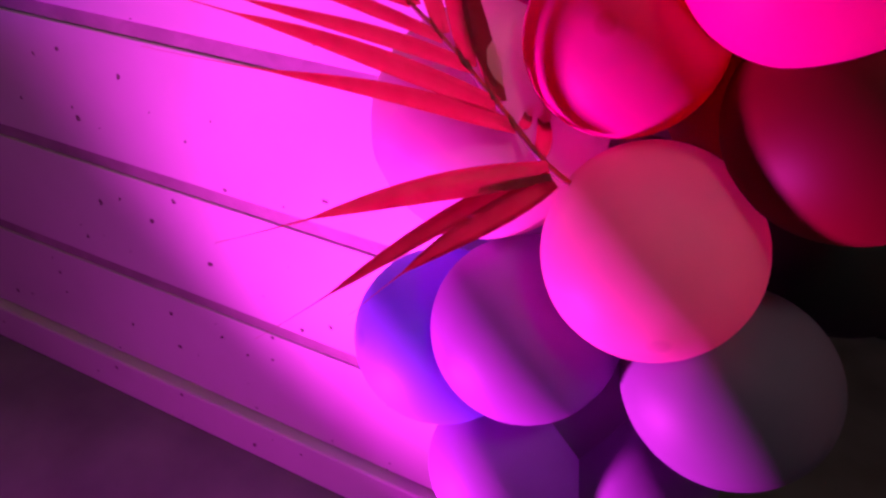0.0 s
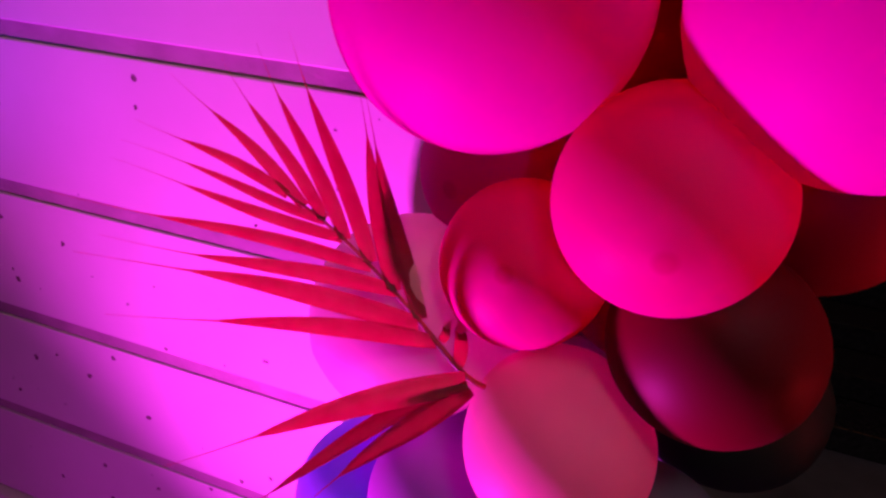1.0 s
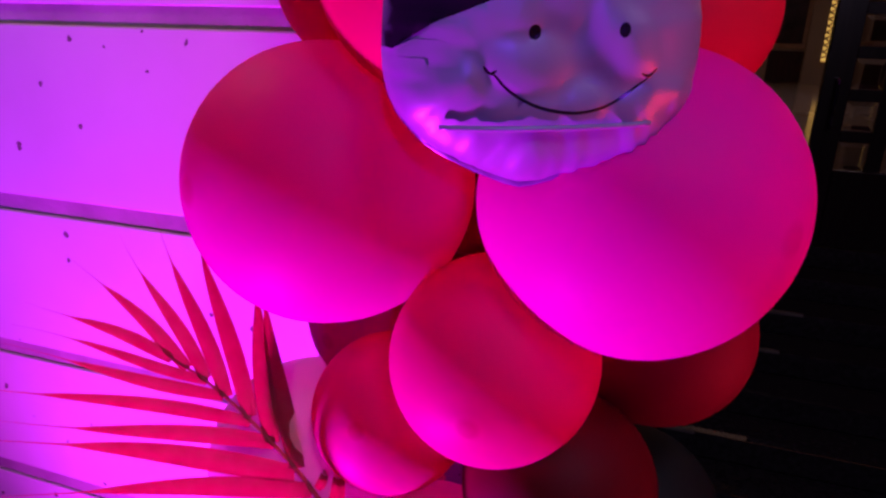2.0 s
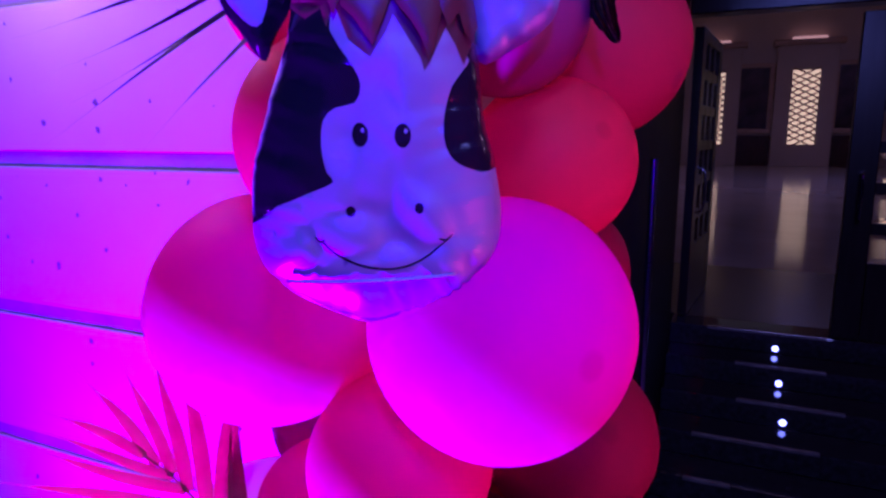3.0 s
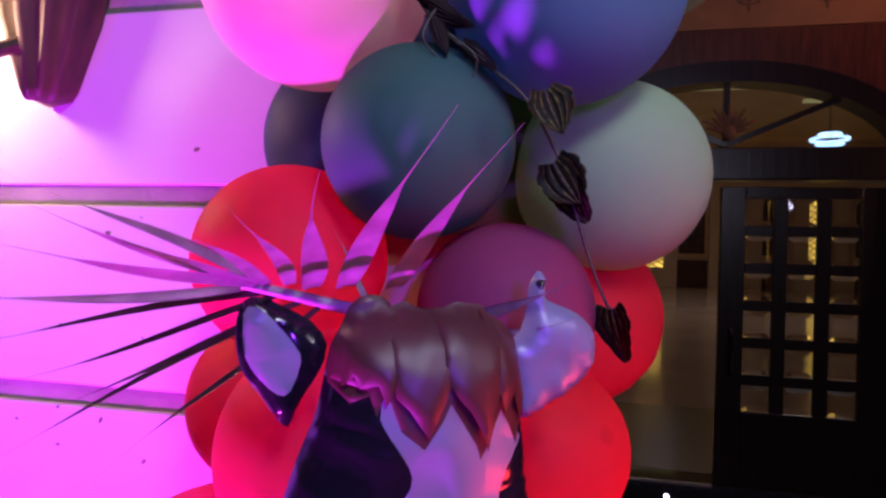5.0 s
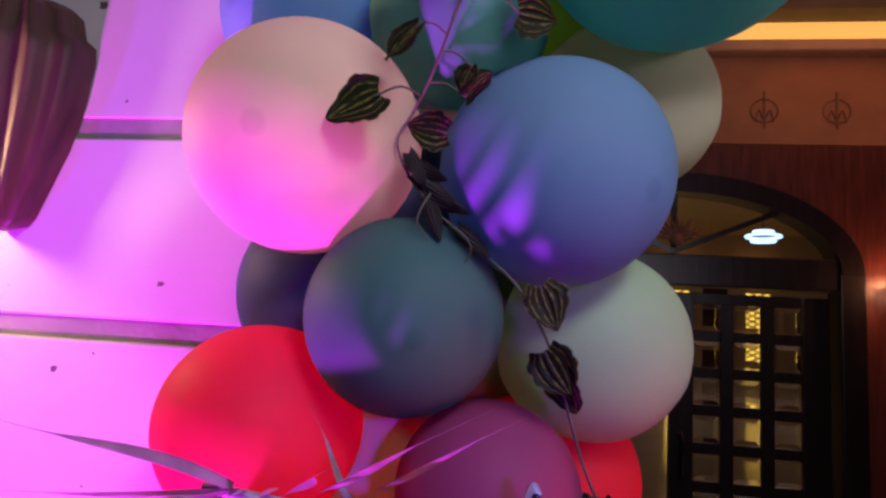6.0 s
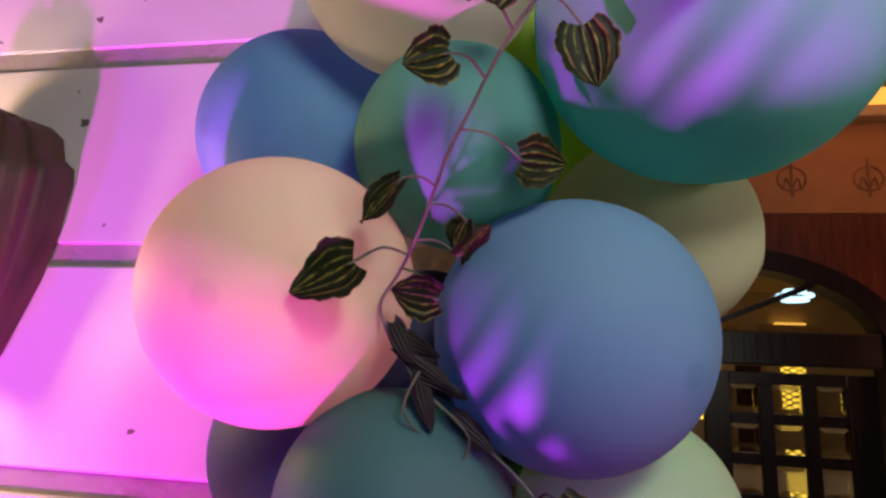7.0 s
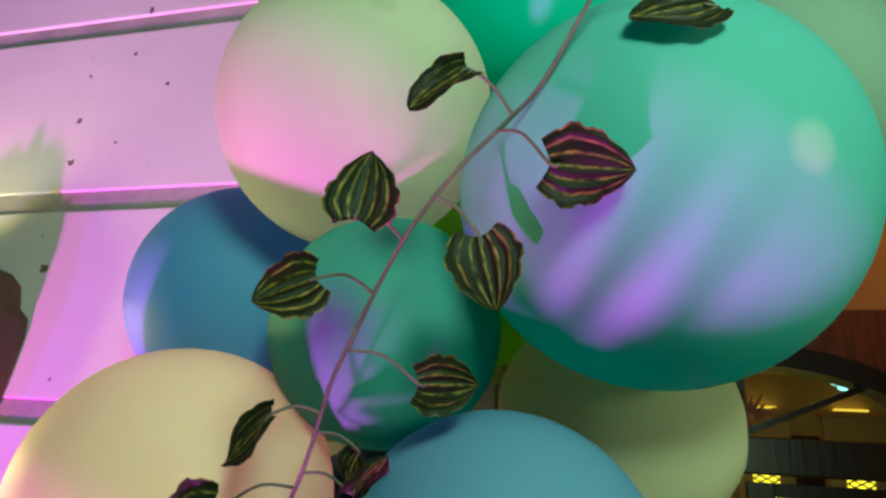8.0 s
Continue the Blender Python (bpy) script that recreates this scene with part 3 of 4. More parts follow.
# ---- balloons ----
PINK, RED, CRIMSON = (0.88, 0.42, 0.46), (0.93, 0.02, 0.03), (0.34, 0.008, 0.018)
BALLOONS = (
    # middle, radius, colour, words
    ((0.006, 0.650, 1.128), 0.121, PINK, "salmon pink"),
    ((-0.099, 0.740, 0.929), 0.133, (0.42, 0.24, 0.50), "dusty purple"),
    ((-0.210, 0.850, 0.807), 0.146, (0.30, 0.26, 0.75), "violet blue"),
    ((0.141, 0.643, 0.949), 0.127, (0.19, 0.16, 0.22), "matt grey"),
    ((-0.176, 0.835, 1.186), 0.153, (0.85, 0.52, 0.60), "pale pink"),
    ((-0.052, 0.728, 1.334), 0.106, RED, "small bright red"),
    ((0.064, 0.636, 1.462), 0.120, (0.93, 0.025, 0.07), "bright red"),
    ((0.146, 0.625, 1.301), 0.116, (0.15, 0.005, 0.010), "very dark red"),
    ((-0.124, 0.741, 1.633), 0.166, (0.94, 0.022, 0.11), "large deep pink"),
    ((0.184, 0.594, 1.653), 0.154, (0.95, 0.025, 0.26), "large hot pink"),
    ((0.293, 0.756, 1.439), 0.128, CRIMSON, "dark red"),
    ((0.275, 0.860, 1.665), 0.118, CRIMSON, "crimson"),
    ((0.254, 0.745, 1.834), 0.114, (0.95, 0.05, 0.03), "coral red"),
    ((0.188, 0.678, 2.018), 0.104, (0.38, 0.08, 0.17), "plum purple"),
    ((0.329, 0.854, 1.997), 0.132, (0.88, 0.12, 0.18), "coral red"),
    ((0.336, 0.736, 2.188), 0.124, (0.50, 0.74, 0.36), "pale sage green"),
    ((0.083, 0.678, 2.208), 0.112, (0.05, 0.26, 0.18), "dark teal"),
    ((-0.063, 0.779, 2.070), 0.121, (0.94, 0.04, 0.08), "bright red"),
    ((0.004, 0.652, 1.870), 0.131, (0.94, 0.04, 0.10), "bright red"),
    ((-0.086, 0.856, 1.874), 0.118, (0.93, 0.04, 0.08), "bright red"),
    ((-0.037, 0.720, 2.407), 0.137, (0.78, 0.72, 0.50), "pale cream"),
    ((0.230, 0.618, 2.373), 0.127, (0.17, 0.38, 0.60), "mid blue"),
    ((0.017, 0.898, 2.238), 0.134, (0.13, 0.17, 0.36), "dark blue"),
    ((-0.030, 0.867, 2.628), 0.139, (0.18, 0.38, 0.60), "steel blue"),
    ((0.130, 0.690, 2.570), 0.111, (0.10, 0.50, 0.37), "small sea green"),
    ((0.334, 0.549, 2.673), 0.161, (0.16, 0.60, 0.46), "large mint green"),
    ((0.374, 0.729, 2.505), 0.118, (0.82, 0.80, 0.52), "pale cream green"),
    ((0.079, 0.676, 2.788), 0.141, (0.70, 0.78, 0.58), "pale lime"),
    ((0.235, 0.850, 2.700), 0.140, (0.58, 0.85, 0.14), "lime green"),
    ((0.250, 0.700, 2.960), 0.120, (0.18, 0.66, 0.50), "turquoise"),
    ((0.660, 0.820, 2.980), 0.170, (0.45, 0.62, 0.48), "sage green"),
    ((-0.085, 0.780, 0.600), 0.135, (0.36, 0.22, 0.45), "dusty purple"),
    ((0.045, 0.850, 0.690), 0.120, (0.46, 0.28, 0.50), "dusty purple"),
    ((0.135, 0.770, 0.640), 0.125, (0.30, 0.20, 0.36), "dusky purple"),
    # next three: hidden dark balloons added inside to keep the gaps dark
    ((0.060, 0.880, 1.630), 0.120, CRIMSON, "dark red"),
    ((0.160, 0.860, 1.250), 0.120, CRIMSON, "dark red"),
    ((0.140, 0.890, 2.360), 0.110, (0.10, 0.13, 0.24), "dark blue"),
    ((0.215, 0.850, 2.215), 0.120, (0.24, 0.44, 0.10), "olive green"),
    # near-black so that the lower right back stays dark: shade put into the colour
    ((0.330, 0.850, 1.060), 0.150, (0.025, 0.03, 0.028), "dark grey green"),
    ((-0.060, 0.900, 1.400), 0.125, (0.66, 0.06, 0.16), "crimson pink"),
)
POLES = {"salmon pink": (-0.05, -0.95, -0.30), "large mint green": (0.153, -0.968, -0.198), "matt grey": (0.55, -0.8, 0.15), "large hot pink": (0.522, -0.852, 0.029)}
CHALKY = {"dark teal": (0.10, 0.24, 0.20), "large mint green": (0.27, 0.62, 0.56), "small sea green": (0.20, 0.50, 0.44), "mid blue": (0.24, 0.42, 0.60)}
rng = random.Random(4)


def rubber(color, words):
    if "grey" in words:
        return latex(color, 0.1)
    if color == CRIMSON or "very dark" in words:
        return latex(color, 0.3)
    if color[0] > 0.6 and color[1] < 0.2:
        return latex(color, 0.58, (0.92, 0.05, 0.62 if "pink" in words else 0.36 if color[1] < 0.035 else 0.05 if "coral" in words else 0.14))
    if words in CHALKY:
        return latex(color, 0.5, CHALKY[words])
    if "lime" in words:
        return latex(color, 0.6)
    return latex(color, 0.45)


def balloon(mid, r, color, words):
    """Blown rubber balloon: a slightly long body with a thick pole at +z and a tied neck at -z."""
    bm = bmesh.new()
    rings, segs = 40, 56
    long_ = 1.0 + rng.uniform(0.0, 0.03)
    rows = []
    for i in range(1, rings):
        a = math.pi * i / rings
        z = math.cos(a)
        rad = math.sin(a) * (1 - 0.02 * (1 - z) * (1 - z * z))
        zz = z * long_ - (0.05 * max(0, -z - 0.80) / 0.2)
        if i <= 2:
            zz += 0.006 * (3 - i)
        rows.append([bm.verts.new((r * rad * math.cos(b), r * rad * math.sin(b), r * zz)) for b in (2 * math.pi * k / segs for k in range(segs))])
    top = bm.verts.new((0, 0, r * (long_ + 0.02)))
    end = bm.verts.new((0, 0, -r * (long_ + 0.06)))
    for k in range(segs):
        j = (k + 1) % segs
        bm.faces.new((top, rows[0][k], rows[0][j]))
        bm.faces.new((end, rows[-1][j], rows[-1][k]))
        for a, b in zip(rows, rows[1:]):
            bm.faces.new((a[k], b[k], b[j], a[j]))
    ob = part("balloon", bm, rubber(color, words), None, "%s rubber balloon tied into the garland" % words, True)
    tagged(ob, category="balloon", group="balloon garland")
    mid = Vector(mid)
    axis = Vector(POLES.get(words, (mid.x - 0.13 + rng.uniform(-0.1, 0.1), mid.y - 1.0, rng.uniform(-0.15, 0.15)))).normalized()
    ob.matrix_world = Matrix.Translation(mid) @ axis.to_track_quat("Z", "Y").to_matrix().to_4x4()
    bm = bmesh.new()
    z = -r * (long_ + 0.055)
    for ra, za, rb, zb in ((0.004, 0.002, 0.006, -0.004), (0.006, -0.004, 0.004, -0.010), (0.004, -0.010, 0.013, -0.024)):
        a = [bm.verts.new((ra * math.cos(t), ra * math.sin(t), z + za)) for t in (2 * math.pi * k / 10 for k in range(10))]
        b = [bm.verts.new((rb * math.cos(t), rb * math.sin(t), z + zb)) for t in (2 * math.pi * k / 10 for k in range(10))]
        for k in range(10):
            bm.faces.new((a[k], a[(k + 1) % 10], b[(k + 1) % 10], b[k]))
    part("knot", bm, rubber(color, words), ob, "", True)
    return ob


for row in BALLOONS:
    balloon(*row)

# ---- foil balloon shaped like a cow's head ----
from mathutils import geometry

FOIL_WHITE, FOIL_BLACK = foil("white_foil", (0.28, 0.28, 0.37), 0.40, 0.15, 0.25), foil("black_foil", (0.012, 0.010, 0.016), 0.16, 0.0, 0.3)
FOIL_BROWN, FOIL_HORN = foil("brown_foil", (0.085, 0.028, 0.022), 0.46, 0.0, 0.14), foil("tan_foil", (0.12, 0.065, 0.045), 0.4, 0.0, 0.16)
FOIL_INK = plain("black_print", (0.01, 0.008, 0.01), 0.25)
UNIT = 0.000548


def uv(text):
    """Outline points, in units of half a millimetre from the middle of the face."""
    pts = [tuple(map(float, p.split(","))) for p in text.split()]
    return [Vector(((x - 505) * UNIT, (400 - y) * UNIT)) for x, y in pts]


def rounded(poly, steps=3):
    out = []
    n = len(poly)
    for i in range(n):
        a, b, c, d = poly[i - 1], poly[i], poly[(i + 1) % n], poly[(i + 2) % n]
        for k in range(steps):
            t = k / steps
            out.append(0.5 * (2 * b + (c - a) * t + (2 * a - 5 * b + 4 * c - d) * t * t + (3 * b - 3 * c + d - a) * t ** 3))
    return out


def inside(p, poly):
    hit = False
    for i in range(len(poly)):
        a, b = poly[i - 1], poly[i]
        if (a.y > p.y) != (b.y > p.y) and p.x < (b.x - a.x) * (p.y - a.y) / (b.y - a.y) + a.x:
            hit = not hit
    return hit


def rim(p, poly):
    """Distance to the outline, and the place along it."""
    best, along, run = 9.0, 0.0, 0.0
    for i in range(len(poly)):
        a, b = poly[i - 1], poly[i]
        d = b - a
        t = max(0.0, min(1.0, (p - a).dot(d) / max(d.dot(d), 1e-12)))
        e = (p - a - d * t).length
        if e < best:
            best, along = e, run + d.length * t
        run += d.length
    return best, along


def pillow(outline, regions, mats, base, thick, soft, step, wrinkle=0.0025, seed=0):
    """A welded foil cushion: front printed by the regions (first match wins), back plain."""
    lo = Vector((min(p.x for p in outline), min(p.y for p in outline)))
    hi = Vector((max(p.x for p in outline), max(p.y for p in outline)))
    verts, cons = [], []
    for poly in (outline, *[r[0] for r in regions]):
        n = len(verts)
        verts += [Vector(p) for p in poly]
        cons += [(n + i, n + (i + 1) % len(poly)) for i in range(len(poly))]
    nx, ny = int((hi.x - lo.x) / step), int((hi.y - lo.y) / step)
    for i in range(nx + 1):
        for j in range(ny + 1):
            p = Vector((lo.x + (i + 0.5 * (j % 2)) * step, lo.y + j * step))
            if inside(p, outline) and rim(p, outline)[0] > step * 0.5:
                verts.append(p)
    v, _, faces, *_ = geometry.delaunay_2d_cdt(verts, cons, [], 0, 1e-6)
    bm = bmesh.new()
    bulge = []
    for p in v:
        d, s = rim(p, outline)
        k = min(d / soft, 1.0)
        h = thick * math.sqrt(max(0.0, 1 - (1 - k) ** 2))
        h += wrinkle * (1 - k) * min(1, d / 0.004) * (math.sin(s * 260 + 3 * math.sin(s * 71 + seed)) + 0.6 * math.sin(s * 433 + seed))
        full = min(1.0, thick / 0.04)
        if thick < 0.01:
            h += k * (0.0016 * noise.noise((p.x * 60 + seed, p.y * 60, 2.2)) + 0.0024 * abs(noise.noise((p.x * 34, p.y * 20, seed + 5.5))))
        h += 0.004 * full * k * noise.noise((p.x * 22 + seed, p.y * 22, seed * 1.7))
        low = max(0.0, min(1.0, (-0.03 - p.y) / 0.06)) if thick > 0.04 else 1.0
        h -= full * k * (0.0012 + 0.005 * low) * (1 - abs(noise.noise((p.x * 30 + p.y * 9 + seed, p.y * 17 - p.x * 6, 3.1)))) ** 4
        bulge.append(h)
    fv = [bm.verts.new((p.x, -h, p.y)) for p, h in zip(v, bulge)]
    bv = [bm.verts.new((p.x, h * 0.8 + 0.0004, p.y)) for p, h in zip(v, bulge)]
    for f in faces:
        c = sum((v[i] for i in f), Vector((0, 0))) / len(f)
        if not inside(c, outline):
            continue
        k = next((r[1] for r in regions if inside(c, r[0])), base)
        q = bm.faces.new([fv[i] for i in f])
        q.material_index = k
        q = bm.faces.new([bv[i] for i in reversed(f)])
        q.material_index = len(mats) - 1
    for w in [w for w in bm.verts if not w.link_faces]:
        bm.verts.remove(w)
    return bm


def foil_part(name, bm, mats, parent, label=""):
    me = bpy.data.meshes.new(name)
    bm.to_mesh(me)
    bm.free()
    for m in mats:
        me.materials.append(m)
    me.polygons.foreach_set("use_smooth", [True] * len(me.polygons))
    ob = new(name, me)
    ob.parent = parent
    return tagged(ob, label)


cow = empty("foil_balloon", Matrix.Translation((0.064, 0.486, 1.876)) @ pose(0, 0, 0, 2, 1.0, 4), label="shiny foil balloon shaped as a black and white cow head", category="foil balloon")
HEAD = rounded(uv("352,270 330,330 310,400 295,450 288,500 287,560 292,600 310,640 350,680 400,705 445,722 490,734 530,726 570,714 620,702 660,683 690,650 714,610 722,560 719,510 711,470 705,440 692,400 682,350 677,300 668,250 660,200 648,160 625,130 585,108 540,100 480,108 430,114 392,130 372,160 364,210"), 2)
HAIR = uv("340,120 362,215 392,236 418,222 428,250 440,214 462,268 495,293 520,254 530,230 548,256 572,292 578,312 592,286 610,245 626,270 640,300 655,262 690,280 690,90 480,80")
BLACK_L = rounded(uv("300,215 420,215 432,252 446,276 466,304 479,332 470,360 440,368 420,388 416,430 424,468 434,484 400,500 340,526 250,558 250,300"), 2)
BLACK_R = rounded(uv("646,270 650,290 640,306 622,332 614,360 610,390 614,425 632,450 660,462 688,466 725,440 730,300 690,250"), 2)


def oval(x, y, a, b):
    return [Vector(((x + a * math.cos(t) - 505) * UNIT, (400 - y + b * math.sin(t)) * UNIT)) for t in (2 * math.pi * k / 18 for k in range(18))]


def stroke(text, half):
    mid = [Vector((p.x, p.y)) for p in spline([(q.x, q.y, 0) for q in uv(text)], 5)]
    out, back = [], []
    for i, p in enumerate(mid):
        d = (mid[min(i + 1, len(mid) - 1)] - mid[max(i - 1, 0)]).normalized()
        w = half * UNIT * (0.4 + 0.6 * math.sin(math.pi * (i + 0.5) / len(mid)))
        out.append(p + Vector((-d.y, d.x)) * w)
        back.append(p - Vector((-d.y, d.x)) * w)
    return out + back[::-1]


def moved(poly, x, y):
    return [p + Vector((x * UNIT, y * UNIT)) for p in poly]


HAIR, BLACK_L, BLACK_R = moved(HAIR, 7, 6), moved(BLACK_L, 8, 5), moved(BLACK_R, 6, 4)
marks = [(oval(477, 406, 3, 4), 0), (oval(545, 406, 3, 4), 0), (oval(473, 413, 13, 19), 3), (oval(540, 413, 13, 19), 3), (oval(457, 535, 8, 9), 3), (oval(567, 527, 7, 9), 3),
         (stroke("403,585 412,588 432,606 470,624 520,630 565,618 600,592 612,580", 2.2), 3), (stroke("398,578 406,586 414,582", 2), 3), (stroke("600,578 612,580 622,570", 2), 3)]
marks = [(moved(p, 12, 9), k) for p, k in marks]
foil_part("face", pillow(HEAD, [(HAIR, 2), *marks, (BLACK_L, 1), (BLACK_R, 1)], [FOIL_WHITE, FOIL_BLACK, FOIL_BROWN, FOIL_INK, FOIL_BLACK], 0, 0.052, 0.075, 0.0062, 0.0018), [FOIL_WHITE, FOIL_BLACK, FOIL_BROWN, FOIL_INK, FOIL_BLACK], cow, "black and white printed foil face")
EAR_L = rounded(uv("236,130 246,100 270,94 302,108 345,130 368,165 358,205 340,235 326,262 316,288 298,275 274,240 250,210 238,175"), 2)
EAR_IN = rounded(uv("247,118 262,106 290,125 322,162 331,184 318,228 300,234 274,212 252,180"), 2)
mats = [FOIL_BLACK, FOIL_WHITE, FOIL_BLACK]
ear = foil_part("ear", pillow(EAR_L, [(EAR_IN, 1)], mats, 0, 0.014, 0.02, 0.006, 0.002, 3), mats, cow, "black foil ear with a white inside")
ear.location = (0, 0.012, 0)
EAR_R = rounded(uv("650,170 678,142 688,98 690,66 702,42 716,52 718,84 732,94 762,104 790,120 808,142 813,180 800,214 770,240 730,264 690,286 672,270 660,230"), 2)
mats = [FOIL_WHITE, FOIL_BLACK, FOIL_BLACK]
ear = foil_part("ear", pillow(EAR_R, [(oval(704, 62, 8, 8), 1)], mats, 0, 0.020, 0.03, 0.006, 0.003, 5), mats, cow, "white foil ear with a filling tab")
ear.location = (0, 0.020, 0)
mats = [FOIL_HORN, FOIL_HORN]
for k, text in enumerate(("376,135 376,95 384,58 404,38 432,34 456,50 470,88 480,135", "545,130 552,90 568,62 590,48 612,50 634,68 644,105 640,150")):
    horn = foil_part("horn", pillow(rounded(uv(text), 2), [], mats, 0, 0.007, 0.018, 0.006, 0.003, k), mats, cow, "tan foil horn")
    horn.location = (0.010, 0.056, -0.034)
mats = [FOIL_BROWN, FOIL_BROWN]
LOCKS = ("372,150 392,108 430,96 462,118 470,170 448,216 440,232 428,205 404,212 396,196 380,214",
         "430,112 470,98 512,112 536,150 530,196 516,236 500,276 486,258 470,236 452,220 444,180",
         "505,112 550,96 590,100 612,130 612,190 600,240 586,296 572,262 556,238 540,222 518,190",
         "585,104 622,124 645,152 656,196 664,236 652,262 640,250 630,222 614,246 600,214 596,160")
for k, text in enumerate(LOCKS):
    bm = pillow(moved(uv(text), 7, 6), [], mats, 0, 0.0030, 0.012, 0.0055, 0.0008, 8 + k)
    for v in bm.verts:
        depth = min(1.0, rim(Vector((v.co.x, v.co.z)), HEAD)[0] / 0.075) if inside(Vector((v.co.x, v.co.z)), HEAD) else 0.0
        v.co.y -= 0.052 * math.sqrt(1 - (1 - depth) ** 2) + 0.004 + 0.0012 * k
    foil_part("forelock", bm, mats, cow, "brown foil forelock")
foil_part("seam_flange", pillow(rounded(uv("292,600 310,642 350,684 400,711 445,729 490,742 530,733 572,720 622,708 664,688 692,652 716,612 690,630 640,670 560,695 490,712 400,690 330,645"), 2), [], [FOIL_WHITE, FOIL_WHITE], 0, 0.004, 0.01, 0.006, 0.004, 11), [FOIL_WHITE, FOIL_WHITE], cow, "crinkled flat foil seam")
part("crease", tube(bmesh.new(), spline([((x - 505) * UNIT, -0.050 + 0.02 * ((x - 505) / 200) ** 2, (400 - y) * UNIT) for x, y in ((360, 648), (430, 645), (500, 641), (570, 637), (640, 632))], 4), 0.0022, 6), FOIL_WHITE, cow, "pressed fold in the foil", True)

# ---- palm fronds tucked into the garland ----


def leaflet(base, tip, width, face, sag=0.0, fold=0.25):
    """A long folded blade from base to tip, its flat side towards face."""
    base, tip = Vector(base), Vector(tip)
    d = tip - base
    side = d.normalized().cross(Vector(face)).normalized()
    up = side.cross(d.normalized())
    if up.dot(Vector(face)) < 0:
        up = -up
    bm = bmesh.new()
    rows = []
    n = 14
    for i in range(n + 1):
        t = i / n
        w = width * 0.5 * max(0.02, (math.sin(math.pi * min(1, t * 1.15 + 0.16) ** 0.8) ** 0.8 if t < 0.72 else 0)) if t < 0.72 else width * 0.5 * max(0.015, 1.0 * ((1 - t) / 0.28) * math.sin(math.pi * min(1, 0.72 * 1.15 + 0.16) ** 0.8) ** 0.8)
        p = base + d * t + Vector((0, 0, -sag * 4 * t * t * 0.25)) + side * 0.004 * math.sin(t * 5 + d.x * 40)
        rows.append([bm.verts.new(p + side * w * s + up * (abs(s) * w * fold)) for s in (-1, -0.5, 0, 0.5, 1)])
    for a, b in zip(rows, rows[1:]):
        for k in range(4):
            bm.faces.new((a[k], a[k + 1], b[k + 1], b[k]))
    bmesh.ops.solidify(bm, geom=bm.faces[:], thickness=0.0006)
    return bm


def palm_material(dark, light, through, share):
    m, t, b = material("dried_palm_blade")
    c = node(t, "ShaderNodeTexCoord").outputs["Object"]
    col, fac = noise_mix(t, c, 30, 0.3, 0.7, dark, light, 5)
    t.links.new(col, b.inputs["Base Color"])
    b.inputs["Roughness"].default_value = 0.4
    fine = node(t, "ShaderNodeTexNoise", Scale=300.0, Detail=2)
    t.links.new(c, fine.inputs["Vector"])
    bump(t, b, fine.outputs["Fac"], 0.15, 0.002)
    thin = t.nodes.new("ShaderNodeBsdfTranslucent")
    thin.inputs["Color"].default_value = (*through, 1)
    both = t.nodes.new("ShaderNodeMixShader")
    both.inputs[0].default_value = share
    t.links.new(b.outputs[0], both.inputs[1])
    t.links.new(thin.outputs[0], both.inputs[2])
    t.links.new(both.outputs[0], t.nodes["Material Output"].inputs["Surface"])
    return m


M_BLADE = palm_material((0.13, 0.07, 0.075), (0.27, 0.18, 0.18), (0.62, 0.015, 0.06), 0.55)
# darker copy of the blade: shade put into the colour of the lower leaflets
M_SHADED = palm_material((0.045, 0.03, 0.04), (0.11, 0.075, 0.09), (0.12, 0.02, 0.06), 0.1)
M_PALE = palm_material((0.30, 0.24, 0.29), (0.52, 0.45, 0.52), (0.3, 0.1, 0.3), 0.15)
FACE = (0.41, -0.49, 0.77)
frond = empty("palm_frond", label="reddish dried palm frond spread against the wall", category="palm frond", group="palm fronds")
part("stem", tube(bmesh.new(), spline([(-0.06, 0.68, 1.17), (-0.117, 0.662, 1.212), (-0.178, 0.698, 1.265), (-0.243, 0.730, 1.321), (-0.300, 0.751, 1.364), (-0.345, 0.758, 1.394)], 5), 0.0042, 7, 0.6), M_BLADE, frond, "pale thin midrib", True)
